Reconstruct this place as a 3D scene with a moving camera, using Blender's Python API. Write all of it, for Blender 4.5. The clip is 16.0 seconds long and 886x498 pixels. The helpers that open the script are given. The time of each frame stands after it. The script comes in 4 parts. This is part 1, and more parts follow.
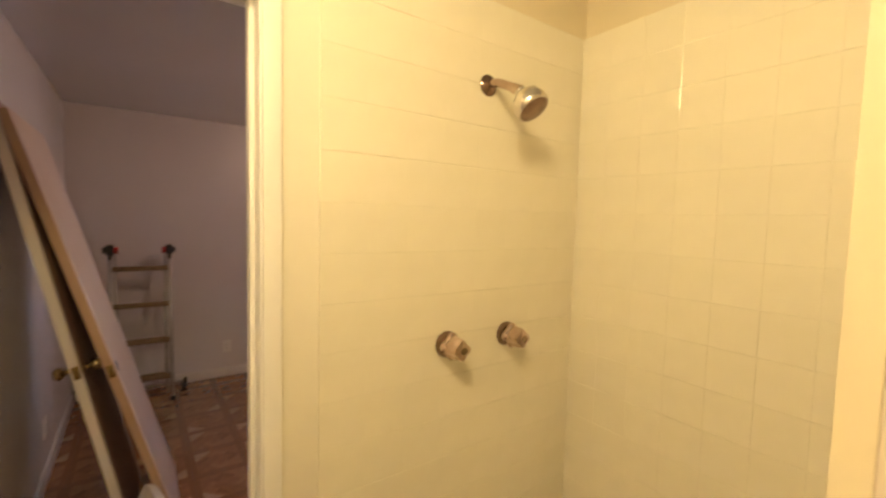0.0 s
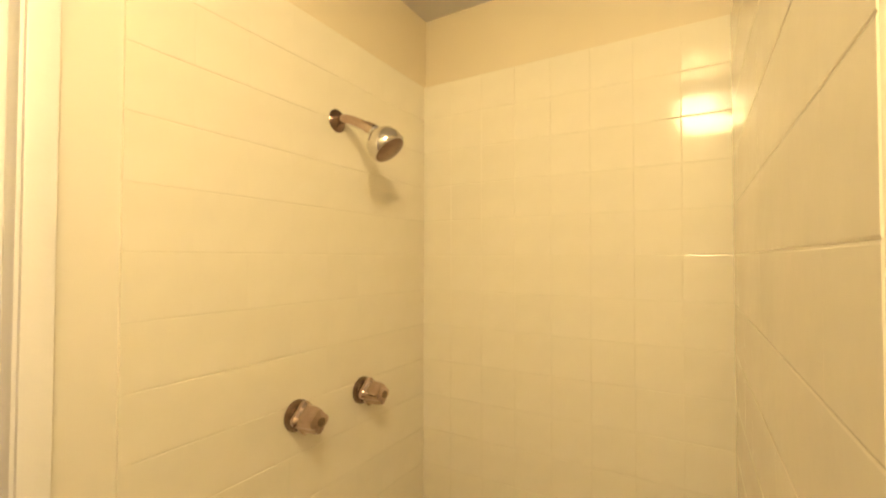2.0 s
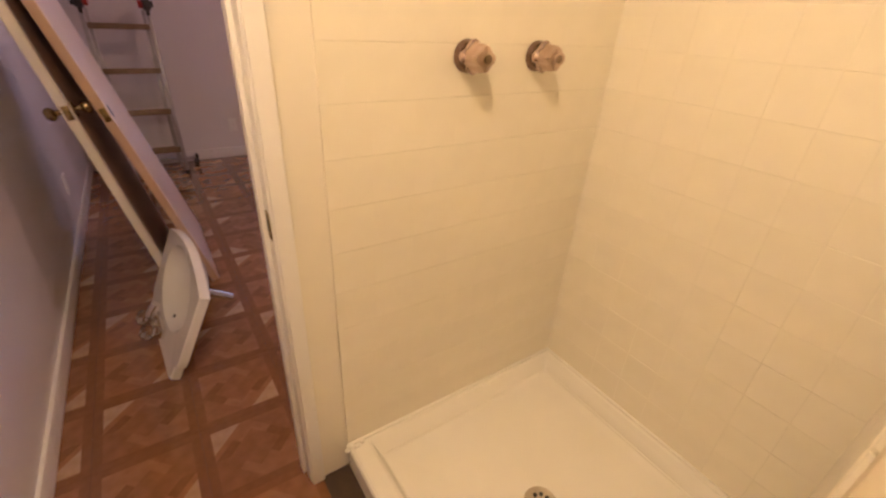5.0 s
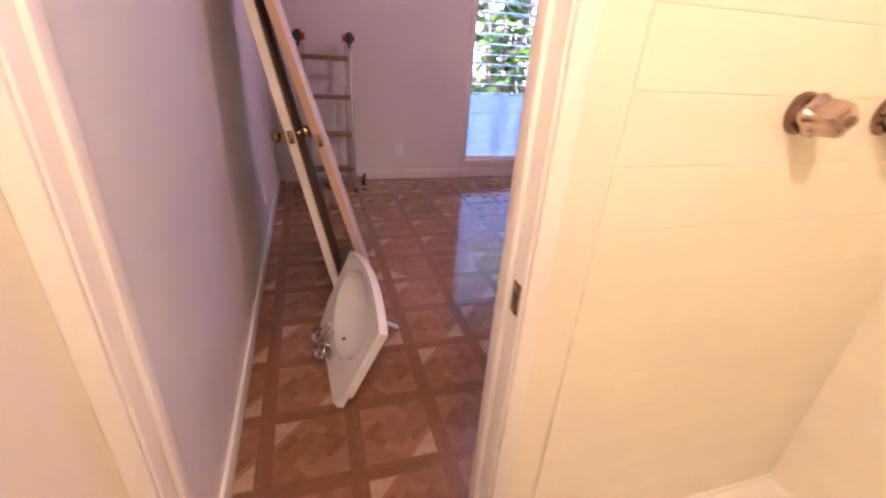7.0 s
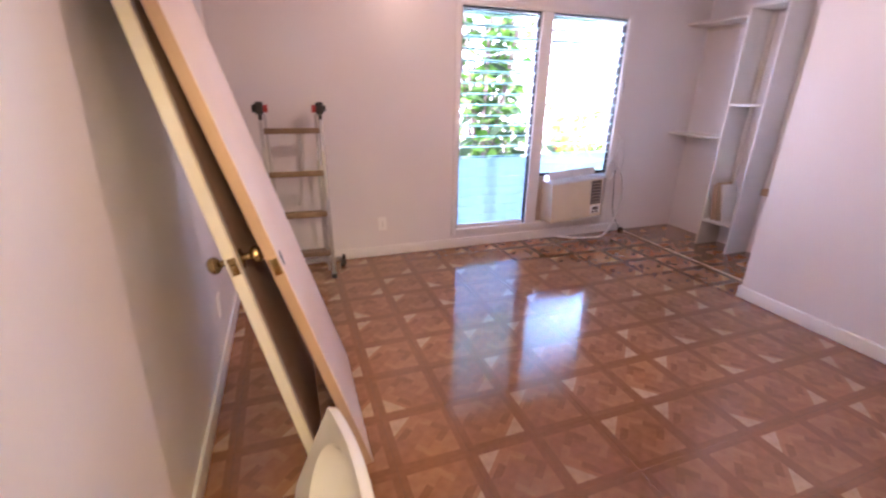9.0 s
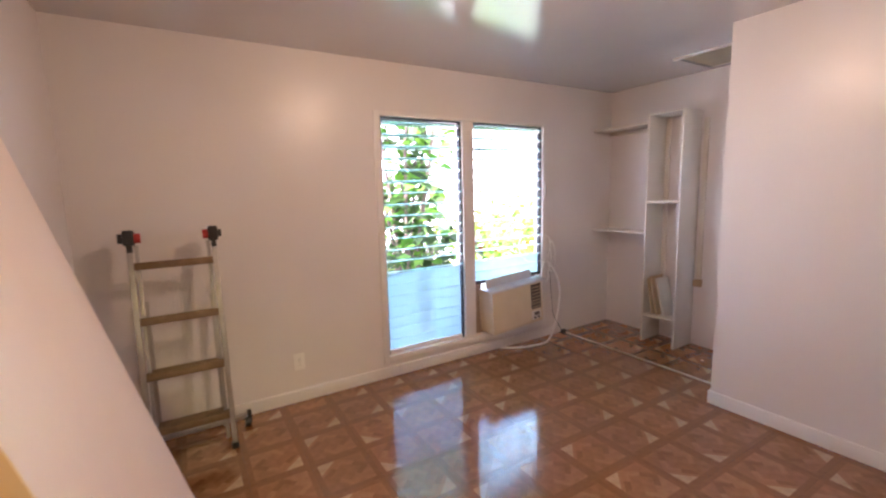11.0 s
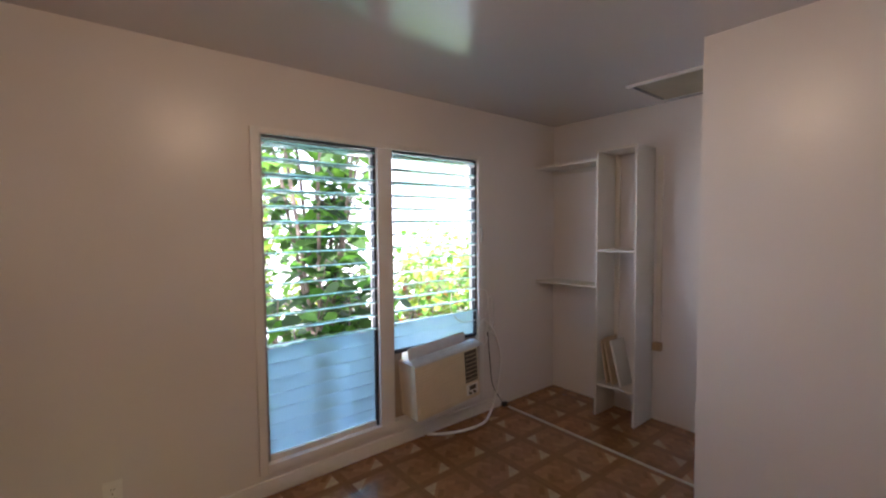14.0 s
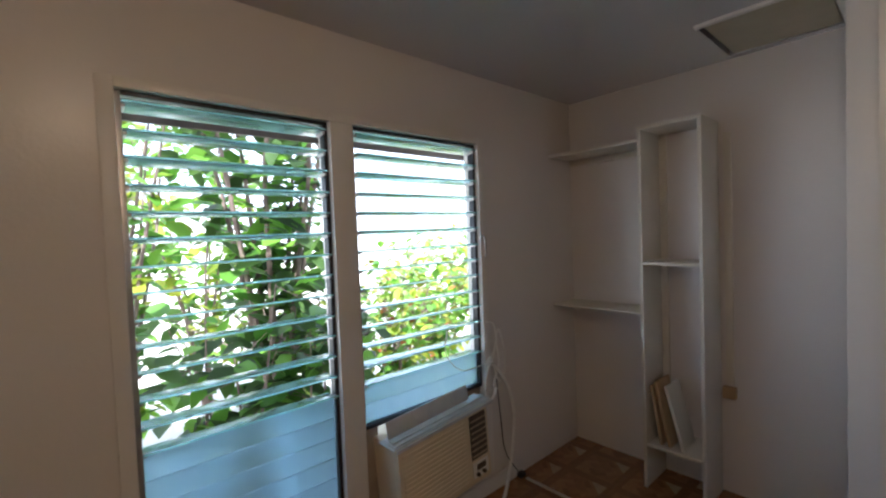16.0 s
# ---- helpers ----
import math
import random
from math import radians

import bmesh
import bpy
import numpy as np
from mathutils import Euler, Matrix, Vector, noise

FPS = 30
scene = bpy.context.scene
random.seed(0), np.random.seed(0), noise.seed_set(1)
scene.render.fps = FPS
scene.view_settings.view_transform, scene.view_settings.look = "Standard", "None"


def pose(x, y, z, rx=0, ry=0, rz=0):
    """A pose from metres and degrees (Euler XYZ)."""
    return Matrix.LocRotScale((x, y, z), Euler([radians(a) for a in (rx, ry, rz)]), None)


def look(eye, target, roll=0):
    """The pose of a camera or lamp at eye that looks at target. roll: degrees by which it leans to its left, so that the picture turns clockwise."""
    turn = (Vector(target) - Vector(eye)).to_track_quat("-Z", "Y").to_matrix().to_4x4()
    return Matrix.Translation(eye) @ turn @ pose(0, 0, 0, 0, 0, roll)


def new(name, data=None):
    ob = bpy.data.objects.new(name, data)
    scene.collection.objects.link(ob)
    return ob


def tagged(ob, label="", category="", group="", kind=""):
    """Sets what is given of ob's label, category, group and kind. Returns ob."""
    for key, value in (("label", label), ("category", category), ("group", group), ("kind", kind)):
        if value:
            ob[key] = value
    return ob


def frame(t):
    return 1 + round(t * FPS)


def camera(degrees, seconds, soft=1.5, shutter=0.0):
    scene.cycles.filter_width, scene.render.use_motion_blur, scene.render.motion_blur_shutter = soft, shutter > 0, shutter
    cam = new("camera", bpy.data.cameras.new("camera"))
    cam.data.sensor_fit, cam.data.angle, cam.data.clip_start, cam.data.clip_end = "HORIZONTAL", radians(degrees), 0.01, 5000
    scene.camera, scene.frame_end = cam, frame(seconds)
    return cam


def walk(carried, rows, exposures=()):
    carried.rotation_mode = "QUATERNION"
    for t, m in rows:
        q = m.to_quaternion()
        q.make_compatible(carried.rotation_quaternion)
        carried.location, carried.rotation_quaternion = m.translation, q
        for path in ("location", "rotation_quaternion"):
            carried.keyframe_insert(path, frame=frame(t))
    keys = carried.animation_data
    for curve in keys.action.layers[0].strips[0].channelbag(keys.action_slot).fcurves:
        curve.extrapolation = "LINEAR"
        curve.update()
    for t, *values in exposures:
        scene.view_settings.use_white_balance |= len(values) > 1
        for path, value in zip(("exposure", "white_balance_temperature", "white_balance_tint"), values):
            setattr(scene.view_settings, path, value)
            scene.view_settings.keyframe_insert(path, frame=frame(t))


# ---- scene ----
cam = camera(92.2, 16.0, soft=2.2, shutter=0.4)
PATH = [
    (0, (0.375, 0.12, 1.582), (1.537, 1.742, 1.445), 1.5),
    (0.5, (0.367, 0.201, 1.594), (1.808, 1.588, 1.549), 0.1),
    (1, (0.367, 0.238, 1.617), (1.989, 1.407, 1.652), 1.2),
    (1.5, (0.379, 0.232, 1.614), (2.093, 1.261, 1.67), 0.2),
    (2, (0.375, 0.254, 1.604), (2.097, 1.269, 1.649), 0.1),
    (2.5, (0.383, 0.246, 1.578), (2.082, 1.297, 1.5), 0.6),
    (3, (0.41, 0.218, 1.539), (2.07, 1.291, 1.23), 2.4),
    (3.5, (0.421, 0.195, 1.466), (1.981, 1.333, 0.947), 2.4),
    (4, (0.418, 0.18, 1.421), (1.819, 1.419, 0.713), 3.4),
    (4.5, (0.427, 0.173, 1.355), (1.612, 1.519, 0.471), 3.3),
    (5, (0.414, 0.18, 1.324), (1.423, 1.611, 0.357), 3.5),
    (5.2, (0.408, 0.184, 1.318), (1.353, 1.648, 0.338), 3.5),
    (7.3, (0.231, 0.565, 1.32), (0.69, 2.296, 0.431), 2.5),
    (7.5, (0.236, 0.625, 1.319), (0.631, 2.369, 0.423), 1.3),
    (8, (0.272, 0.827, 1.336), (0.622, 2.581, 0.44), 0.8),
    (8.5, (0.313, 0.967, 1.36), (0.689, 2.753, 0.543), 0.6),
    (9, (0.337, 1.112, 1.405), (0.979, 2.873, 0.706), 1.0),
    (9.5, (0.362, 1.236, 1.424), (1.12, 2.985, 0.818), -0.4),
    (9.7, (0.388, 1.293, 1.432), (1.142, 3.071, 0.913), -1.0),
    (11.8, (0.576, 1.785, 1.487), (1.759, 3.389, 1.313), -0.7),
    (12, (0.634, 1.815, 1.483), (1.829, 3.412, 1.337), -0.6),
    (12.5, (0.801, 1.879, 1.503), (1.927, 3.527, 1.375), -0.6),
    (13, (0.883, 1.905, 1.492), (1.976, 3.577, 1.399), -1.6),
    (13.5, (0.961, 2.003, 1.498), (2.126, 3.625, 1.386), -1.0),
    (14, (1.053, 2.2, 1.518), (2.309, 3.753, 1.415), -0.5),
    (14.5, (1.141, 2.386, 1.512), (2.419, 3.923, 1.439), -0.6),
    (15, (1.327, 2.557, 1.538), (2.597, 4.102, 1.475), -0.7),
    (15.5, (1.488, 2.726, 1.531), (2.777, 4.254, 1.474), -0.8),
    (16, (1.614, 2.966, 1.537), (2.940, 4.460, 1.467), -2.2),
]
EXPOSURES = [
    (0.0, 2.38, 5850, 36), (2.5, 2.32, 5800, 38), (5.0, 2.74, 5600, 58), (7.5, 3.5, 5200, 70), (8.5, 3.87, 5050, 53), (9.5, 4.05, 5450, 34),
    (11.8, 3.32, 5650, 26), (12.5, 3.0, 5650, 23), (14.0, 2.6, 5600, 20), (16.0, 2.03, 5550, 12),
]
walk(cam, [(t, look(eye, target, roll)) for t, eye, target, roll in PATH], EXPOSURES)

# ---- world, sun, lamps ----
world = bpy.data.worlds.new("sky")
scene.world = world
world.use_nodes = True
wn = world.node_tree.nodes
sky = wn.new("ShaderNodeTexSky")
sky.sky_type, sky.sun_disc = "NISHITA", False
sky.sun_elevation, sky.sun_rotation = radians(61), radians(205)
wn["Background"].inputs["Strength"].default_value = 0.15
cloud = wn.new("ShaderNodeTexNoise")
cloud.inputs["Scale"].default_value, cloud.inputs["Detail"].default_value = 2.2, 4
cover = wn.new("ShaderNodeMapRange")
for socket, value in zip((1, 2, 3, 4), (0.35, 0.65, 0.40, 0.85)):
    cover.inputs[socket].default_value = value
haze = wn.new("ShaderNodeMix")
haze.data_type = "RGBA"
haze.inputs[7].default_value = (7.4, 7.6, 8.0, 1)
for a, b in ((wn.new("ShaderNodeTexCoord").outputs["Generated"], cloud.inputs["Vector"]), (cloud.outputs["Fac"], cover.inputs[0]), (cover.outputs[0], haze.inputs[0]), (sky.outputs["Color"], haze.inputs[6]), (haze.outputs[2], wn["Background"].inputs["Color"])):
    world.node_tree.links.new(a, b)

sun_data = bpy.data.lights.new("sun", "SUN")
sun_data.energy, sun_data.angle, sun_data.color = 5.0, radians(0.5), (1.0, 0.95, 0.87)
sun = new("sun", sun_data)
sun.matrix_world = look((0.5, 1.5, 13), (3.6, 8.0, 0))

BULB = bpy.data.lights.new("bathroom_bulb", "POINT")
BULB.energy, BULB.color, BULB.shadow_soft_size = 5.9, (1.0, 0.84, 0.275), 0.095
new("bathroom_bulb", BULB).location = (0.325, 0.228, 2.335)
BULB2 = bpy.data.lights.new("bedroom_bulb", "POINT")
BULB2.energy, BULB2.color, BULB2.shadow_soft_size = 1.95, (1.0, 0.60, 0.30), 0.06
new("bedroom_bulb", BULB2).location = (1.68, 2.93, 2.30)


# ---- materials ----
def nodes_of(name):
    m = bpy.data.materials.new(name)
    m.use_nodes = True
    nt = m.node_tree
    return m, nt, nt.nodes["Principled BSDF"]


def link(nt, a, b):
    nt.links.new(a, b)


def surface(name, low, high, rough=0.5, scale=6.0, bump=0.05, fine=90.0, metal=0.0, vary=0.0, rough_var=0.08, stretch=(1, 1, 1), coat=0.0, detail=3):
    """Two-scale noise paint: broad stains between two colours, fine grain in the relief."""
    m, nt, b = nodes_of(name)
    n = nt.nodes
    tc = n.new("ShaderNodeTexCoord")
    mp = n.new("ShaderNodeMapping")
    mp.inputs["Scale"].default_value = stretch
    link(nt, tc.outputs["Object"], mp.inputs["Vector"])
    n1 = n.new("ShaderNodeTexNoise")
    n1.inputs["Scale"].default_value, n1.inputs["Detail"].default_value = scale, detail
    n2 = n.new("ShaderNodeTexNoise")
    n2.inputs["Scale"].default_value, n2.inputs["Detail"].default_value = fine, 3
    link(nt, mp.outputs["Vector"], n1.inputs["Vector"])
    link(nt, mp.outputs["Vector"], n2.inputs["Vector"])
    mix = n.new("ShaderNodeMix")
    mix.data_type = "RGBA"
    mix.inputs[6].default_value, mix.inputs[7].default_value = (*low, 1), (*high, 1)
    ramp = n.new("ShaderNodeMapRange")
    ramp.inputs[1].default_value, ramp.inputs[2].default_value = 0.22, 0.78
    link(nt, n1.outputs["Fac"], ramp.inputs[0])
    link(nt, ramp.outputs[0], mix.inputs[0])
    out = mix.outputs[2]
    if vary:
        info = n.new("ShaderNodeObjectInfo")
        hsv = n.new("ShaderNodeHueSaturation")
        vr = n.new("ShaderNodeMapRange")
        vr.inputs[3].default_value, vr.inputs[4].default_value = 1 - vary, 1 + vary
        link(nt, info.outputs["Random"], vr.inputs[0])
        link(nt, vr.outputs[0], hsv.inputs["Value"])
        link(nt, out, hsv.inputs["Color"])
        out = hsv.outputs["Color"]
    link(nt, out, b.inputs["Base Color"])
    rr = n.new("ShaderNodeMapRange")
    rr.inputs[3].default_value, rr.inputs[4].default_value = max(0.02, rough - rough_var), min(1, rough + rough_var)
    link(nt, n1.outputs["Fac"], rr.inputs[0])
    link(nt, rr.outputs[0], b.inputs["Roughness"])
    b.inputs["Metallic"].default_value = metal
    b.inputs["Coat Weight"].default_value, b.inputs["Coat Roughness"].default_value = coat, 0.07
    b.inputs["Coat IOR"].default_value = 1.7
    if bump:
        bp = n.new("ShaderNodeBump")
        bp.inputs["Strength"].default_value, bp.inputs["Distance"].default_value = bump, 0.01
        link(nt, n2.outputs["Fac"], bp.inputs["Height"])
        link(nt, bp.outputs["Normal"], b.inputs["Normal"])
    return m


def glass(name, colour, rough, ior=1.45):
    m, nt, b = nodes_of(name)
    b.inputs["Base Color"].default_value = (*colour, 1)
    b.inputs["Roughness"].default_value = rough
    b.inputs["Transmission Weight"].default_value = 1.0
    b.inputs["IOR"].default_value = ior
    return m


def obscured(name, colour, rough=0.45, least=0.15, most=0.8):
    """Frosted glass: it scatters the light that falls on it from behind."""
    m, nt, b = nodes_of(name)
    n = nt.nodes
    b.inputs["Base Color"].default_value = (*colour, 1)
    b.inputs["Roughness"].default_value, b.inputs["Transmission Weight"].default_value = rough, 1.0
    tr = n.new("ShaderNodeBsdfTranslucent")
    tr.inputs["Color"].default_value = (*colour, 1)
    tex, amount = n.new("ShaderNodeTexNoise"), n.new("ShaderNodeMapRange")
    tc = n.new("ShaderNodeTexCoord")
    tex.inputs["Scale"].default_value = 5.0
    link(nt, tc.outputs["Object"], tex.inputs["Vector"])
    amount.inputs[1].default_value, amount.inputs[2].default_value = 0.32, 0.68
    amount.inputs[3].default_value, amount.inputs[4].default_value = least, most
    link(nt, tex.outputs["Fac"], amount.inputs[0])
    ms = n.new("ShaderNodeMixShader")
    link(nt, amount.outputs[0], ms.inputs[0])
    link(nt, b.outputs[0], ms.inputs[1])
    link(nt, tr.outputs[0], ms.inputs[2])
    link(nt, ms.outputs[0], n["Material Output"].inputs["Surface"])
    return m


def glow(name, colour, strength):
    m, nt, b = nodes_of(name)
    b.inputs["Base Color"].default_value = (0.9, 0.88, 0.82, 1)
    b.inputs["Emission Color"].default_value = (*colour, 1)
    b.inputs["Emission Strength"].default_value = strength
    return m


def wood(name, low, high, rough=0.5, axis=2, scale=14.0):
    stretch = [1.0, 1.0, 1.0]
    stretch[axis] = 0.06
    return surface(name, low, high, rough, scale, 0.08, 120.0, stretch=tuple(stretch))


def leafy(name, low, high):
    m, nt, b = nodes_of(name)
    n = nt.nodes
    geo = n.new("ShaderNodeNewGeometry")
    mix = n.new("ShaderNodeMix")
    mix.data_type = "RGBA"
    mix.inputs[6].default_value, mix.inputs[7].default_value = (*low, 1), (*high, 1)
    link(nt, geo.outputs["Random Per Island"], mix.inputs[0])
    link(nt, mix.outputs[2], b.inputs["Base Color"])
    b.inputs["Roughness"].default_value = 0.45
    tr = n.new("ShaderNodeBsdfTranslucent")
    link(nt, mix.outputs[2], tr.inputs["Color"])
    ms = n.new("ShaderNodeMixShader")
    ms.inputs[0].default_value = 0.45
    link(nt, b.outputs[0], ms.inputs[1])
    link(nt, tr.outputs[0], ms.inputs[2])
    link(nt, ms.outputs[0], n["Material Output"].inputs["Surface"])
    return m


WALL = surface("wall_paint", (0.74, 0.70, 0.69), (0.80, 0.76, 0.75), 0.32, 1.3, 0.09, 60.0, rough_var=0.02, detail=1)
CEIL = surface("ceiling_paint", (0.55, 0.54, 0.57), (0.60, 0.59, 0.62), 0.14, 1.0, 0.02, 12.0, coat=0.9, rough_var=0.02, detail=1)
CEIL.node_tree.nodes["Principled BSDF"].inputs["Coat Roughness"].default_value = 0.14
BATHPAINT = surface("bathroom_paint", (0.78, 0.72, 0.60), (0.83, 0.77, 0.66), 0.34, 2.0, 0.0, 30.0, rough_var=0.03, detail=1)
PINKPAINT = surface("pale_pink_paint", (0.66, 0.55, 0.46), (0.71, 0.60, 0.51), 0.42, 2.0, 0.04, 40.0, rough_var=0.03, detail=1)
# Matt tan paint, its colour also darkened for the shade round the tiles.
TANPAINT = surface("tan_matt_shaded_paint", (0.72, 0.62, 0.44), (0.77, 0.67, 0.49), 0.5, 2.0, 0.03, 30.0)
TRIM = surface("white_trim_paint", (0.78, 0.75, 0.73), (0.84, 0.81, 0.79), 0.37, 4.0, 0.05, 80.0)
TILE = surface("cream_tile_glaze", (0.80, 0.74, 0.60), (0.85, 0.79, 0.66), 0.09, 9.0, 0.02, 25.0, vary=0.008, rough_var=0.03)
TILE.node_tree.nodes["Principled BSDF"].inputs["Specular IOR Level"].default_value = 0.32
GROUT = surface("painted_grout", (0.78, 0.72, 0.57), (0.83, 0.77, 0.63), 0.45, 20.0, 0.0, 120.0)
TRAY = surface("shower_tray_enamel", (0.84, 0.80, 0.71), (0.88, 0.84, 0.76), 0.2, 5.0, 0.02, 60.0, rough_var=0.05)
CHROME = surface("worn_chrome", (0.62, 0.58, 0.55), (0.78, 0.75, 0.72), 0.16, 30.0, 0.02, 200.0, metal=1.0)
BROWNCHROME = surface("tarnished_brown_chrome", (0.36, 0.26, 0.21), (0.70, 0.58, 0.50), 0.15, 26.0, 0.02, 200.0, metal=1.0)
PINKCHROME = surface("warm_stained_chrome", (0.44, 0.32, 0.27), (0.68, 0.55, 0.47), 0.10, 30.0, 0.0, 200.0, metal=1.0)
DARKCHROME = surface("blackened_chrome", (0.16, 0.10, 0.08), (0.34, 0.24, 0.19), 0.20, 30.0, 0.02, 200.0, metal=1.0)
BRASS = surface("aged_brass", (0.30, 0.22, 0.10), (0.46, 0.35, 0.17), 0.24, 40.0, 0.03, 200.0, metal=1.0)
ALU = surface("dull_aluminium", (0.40, 0.38, 0.38), (0.52, 0.50, 0.50), 0.38, 20.0, 0.03, 200.0, metal=0.85)
SHEETMETAL = surface("galvanised_sheet", (0.62, 0.62, 0.65), (0.78, 0.78, 0.80), 0.36, 14.0, 0.06, 60.0, metal=0.25)
RUNG = surface("ladder_rung_metal", (0.18, 0.12, 0.07), (0.27, 0.19, 0.12), 0.45, 20.0, 0.05, 200.0, metal=0.7)
RED = surface("red_plastic", (0.35, 0.02, 0.02), (0.45, 0.04, 0.03), 0.4, 20.0, 0.02)
BLACK = surface("black_plastic", (0.015, 0.014, 0.014), (0.03, 0.028, 0.028), 0.45, 20.0, 0.03)
DARKMETAL = surface("dark_bronze_channel", (0.03, 0.03, 0.035), (0.06, 0.06, 0.065), 0.4, 20.0, 0.03, metal=0.5)
DOORPAINT = surface("cream_door_paint", (0.78, 0.71, 0.58), (0.84, 0.78, 0.67), 0.38, 5.0, 0.05, 60.0)
DOORWOOD = wood("bare_door_wood", (0.52, 0.33, 0.19), (0.64, 0.44, 0.27), 0.45)
DOORPINK = surface("primed_door_face", (0.74, 0.59, 0.48), (0.81, 0.67, 0.56), 0.38, 3.0, 0.04, 60.0)
# Brown grain that carries the shade between the leaning doors in its colour.
DOORSHADE = wood("shaded_brown_door_face", (0.38, 0.24, 0.17), (0.48, 0.32, 0.24), 0.45)
PORCELAIN = surface("white_sink_enamel", (0.80, 0.77, 0.73), (0.85, 0.83, 0.80), 0.15, 6.0, 0.02, 60.0)
PLASTICWHITE = surface("white_plastic", (0.84, 0.82, 0.79), (0.90, 0.88, 0.86), 0.4, 12.0, 0.02)
ACBEIGE = surface("aged_beige_plastic", (0.70, 0.60, 0.44), (0.78, 0.68, 0.52), 0.42, 8.0, 0.05, 120.0)
ACDARK = surface("grille_shadow_plastic", (0.06, 0.05, 0.045), (0.11, 0.09, 0.08), 0.5, 20.0, 0.03)
PANEL = surface("tan_filler_board", (0.36, 0.28, 0.21), (0.44, 0.35, 0.27), 0.55, 10.0, 0.1)
SHELF = surface("white_shelf_board", (0.70, 0.66, 0.60), (0.78, 0.74, 0.68), 0.4, 4.0, 0.05, 80.0)
RAWWOOD = wood("raw_pine", (0.42, 0.29, 0.17), (0.55, 0.40, 0.25), 0.55)
HATCH = surface("hatch_plywood", (0.42, 0.37, 0.26), (0.52, 0.46, 0.34), 0.5, 5.0, 0.1)
STRIP = surface("worn_threshold", (0.48, 0.40, 0.30), (0.60, 0.52, 0.41), 0.4, 14.0, 0.05)
GLASS = obscured("louvre_glass", (0.62, 0.93, 0.97), 0.10, 0.08, 0.40)
FROST = obscured("obscured_louvre_glass", (0.40, 0.58, 0.72), 0.40, 0.05, 0.40)
GLASSEDGE = obscured("ground_glass_edge", (0.62, 0.95, 0.96), 0.35, 0.75, 0.95)
CORD = surface("white_cord", (0.82, 0.80, 0.78), (0.88, 0.86, 0.84), 0.4, 30.0, 0.0)
GLOBE = glow("lit_glass_globe", (1.0, 0.80, 0.50), 2.5)
VDARK = surface("vinyl_dark_border", (0.195, 0.078, 0.027), (0.260, 0.111, 0.041), 0.16, 30.0, 0.03, 9.0, vary=0.07, coat=0.9)
VMID = surface("vinyl_mid_parquet", (0.265, 0.116, 0.042), (0.370, 0.182, 0.072), 0.17, 22.0, 0.03, 9.0, vary=0.09, coat=0.9)
VMID2 = surface("vinyl_reddish_parquet", (0.225, 0.092, 0.032), (0.325, 0.150, 0.056), 0.17, 22.0, 0.03, 9.0, vary=0.09, coat=0.9)
VLIGHT = surface("vinyl_light_parquet", (0.39, 0.228, 0.108), (0.50, 0.320, 0.165), 0.17, 34.0, 0.03, 9.0, vary=0.09, coat=0.9)
for vinyl in (VDARK, VMID, VMID2, VLIGHT):
    vinyl.node_tree.nodes["Principled BSDF"].inputs["Specular IOR Level"].default_value = 0.15
SUBFLOOR = surface("floor_adhesive", (0.05, 0.03, 0.02), (0.08, 0.05, 0.03), 0.5, 20.0, 0.1)
LEAF = leafy("broad_leaf", (0.06, 0.17, 0.02), (0.20, 0.40, 0.045))
LEAFDARK = leafy("dark_leaf", (0.03, 0.06, 0.02), (0.08, 0.15, 0.03))
LEAFYELLOW = leafy("yellow_green_leaf", (0.12, 0.25, 0.02), (0.38, 0.40, 0.04))
LEAFRED = leafy("croton_leaf", (0.30, 0.05, 0.02), (0.45, 0.24, 0.03))
BARK = surface("grey_brown_bark", (0.15, 0.10, 0.085), (0.26, 0.19, 0.15), 0.8, 12.0, 0.5, 40.0)
SOIL = surface("pale_garden_ground", (0.34, 0.32, 0.27), (0.56, 0.54, 0.48), 0.9, 0.8, 0.4, 20.0)
EAVE = surface("dark_eave_wood", (0.07, 0.055, 0.05), (0.11, 0.09, 0.08), 0.7, 6.0, 0.2)
EXTERIOR = surface("exterior_siding_paint", (0.60, 0.58, 0.54), (0.70, 0.68, 0.63), 0.6, 3.0, 0.1)
ROOF = surface("roof_sheet", (0.20, 0.19, 0.18), (0.28, 0.27, 0.26), 0.6, 4.0, 0.1)
INK = surface("dark_print", (0.03, 0.03, 0.03), (0.05, 0.05, 0.05), 0.5, 20.0, 0.0)


# ---- mesh helpers ----
def box(bm, x0, y0, z0, x1, y1, z1, bevel=0.0, m=None, mat=0):
    r = bmesh.ops.create_cube(bm, size=1.0)
    vs = r["verts"]
    for v in vs:
        v.co = Vector((x0 + (v.co.x + 0.5) * (x1 - x0), y0 + (v.co.y + 0.5) * (y1 - y0), z0 + (v.co.z + 0.5) * (z1 - z0)))
    fs = {f for v in vs for f in v.link_faces}
    for f in fs:
        f.material_index = mat
    if bevel:
        es = list({e for v in vs for e in v.link_edges})
        r = bmesh.ops.bevel(bm, geom=es, offset=bevel, segments=2, affect="EDGES", profile=0.6)
        vs = list({v for f in r["faces"] for v in f.verts} | {v for v in vs if v.is_valid})
        for f in r["faces"]:
            f.material_index = mat
    if m is not None:
        bmesh.ops.transform(bm, matrix=m, verts=[v for v in vs if v.is_valid])
    return bm


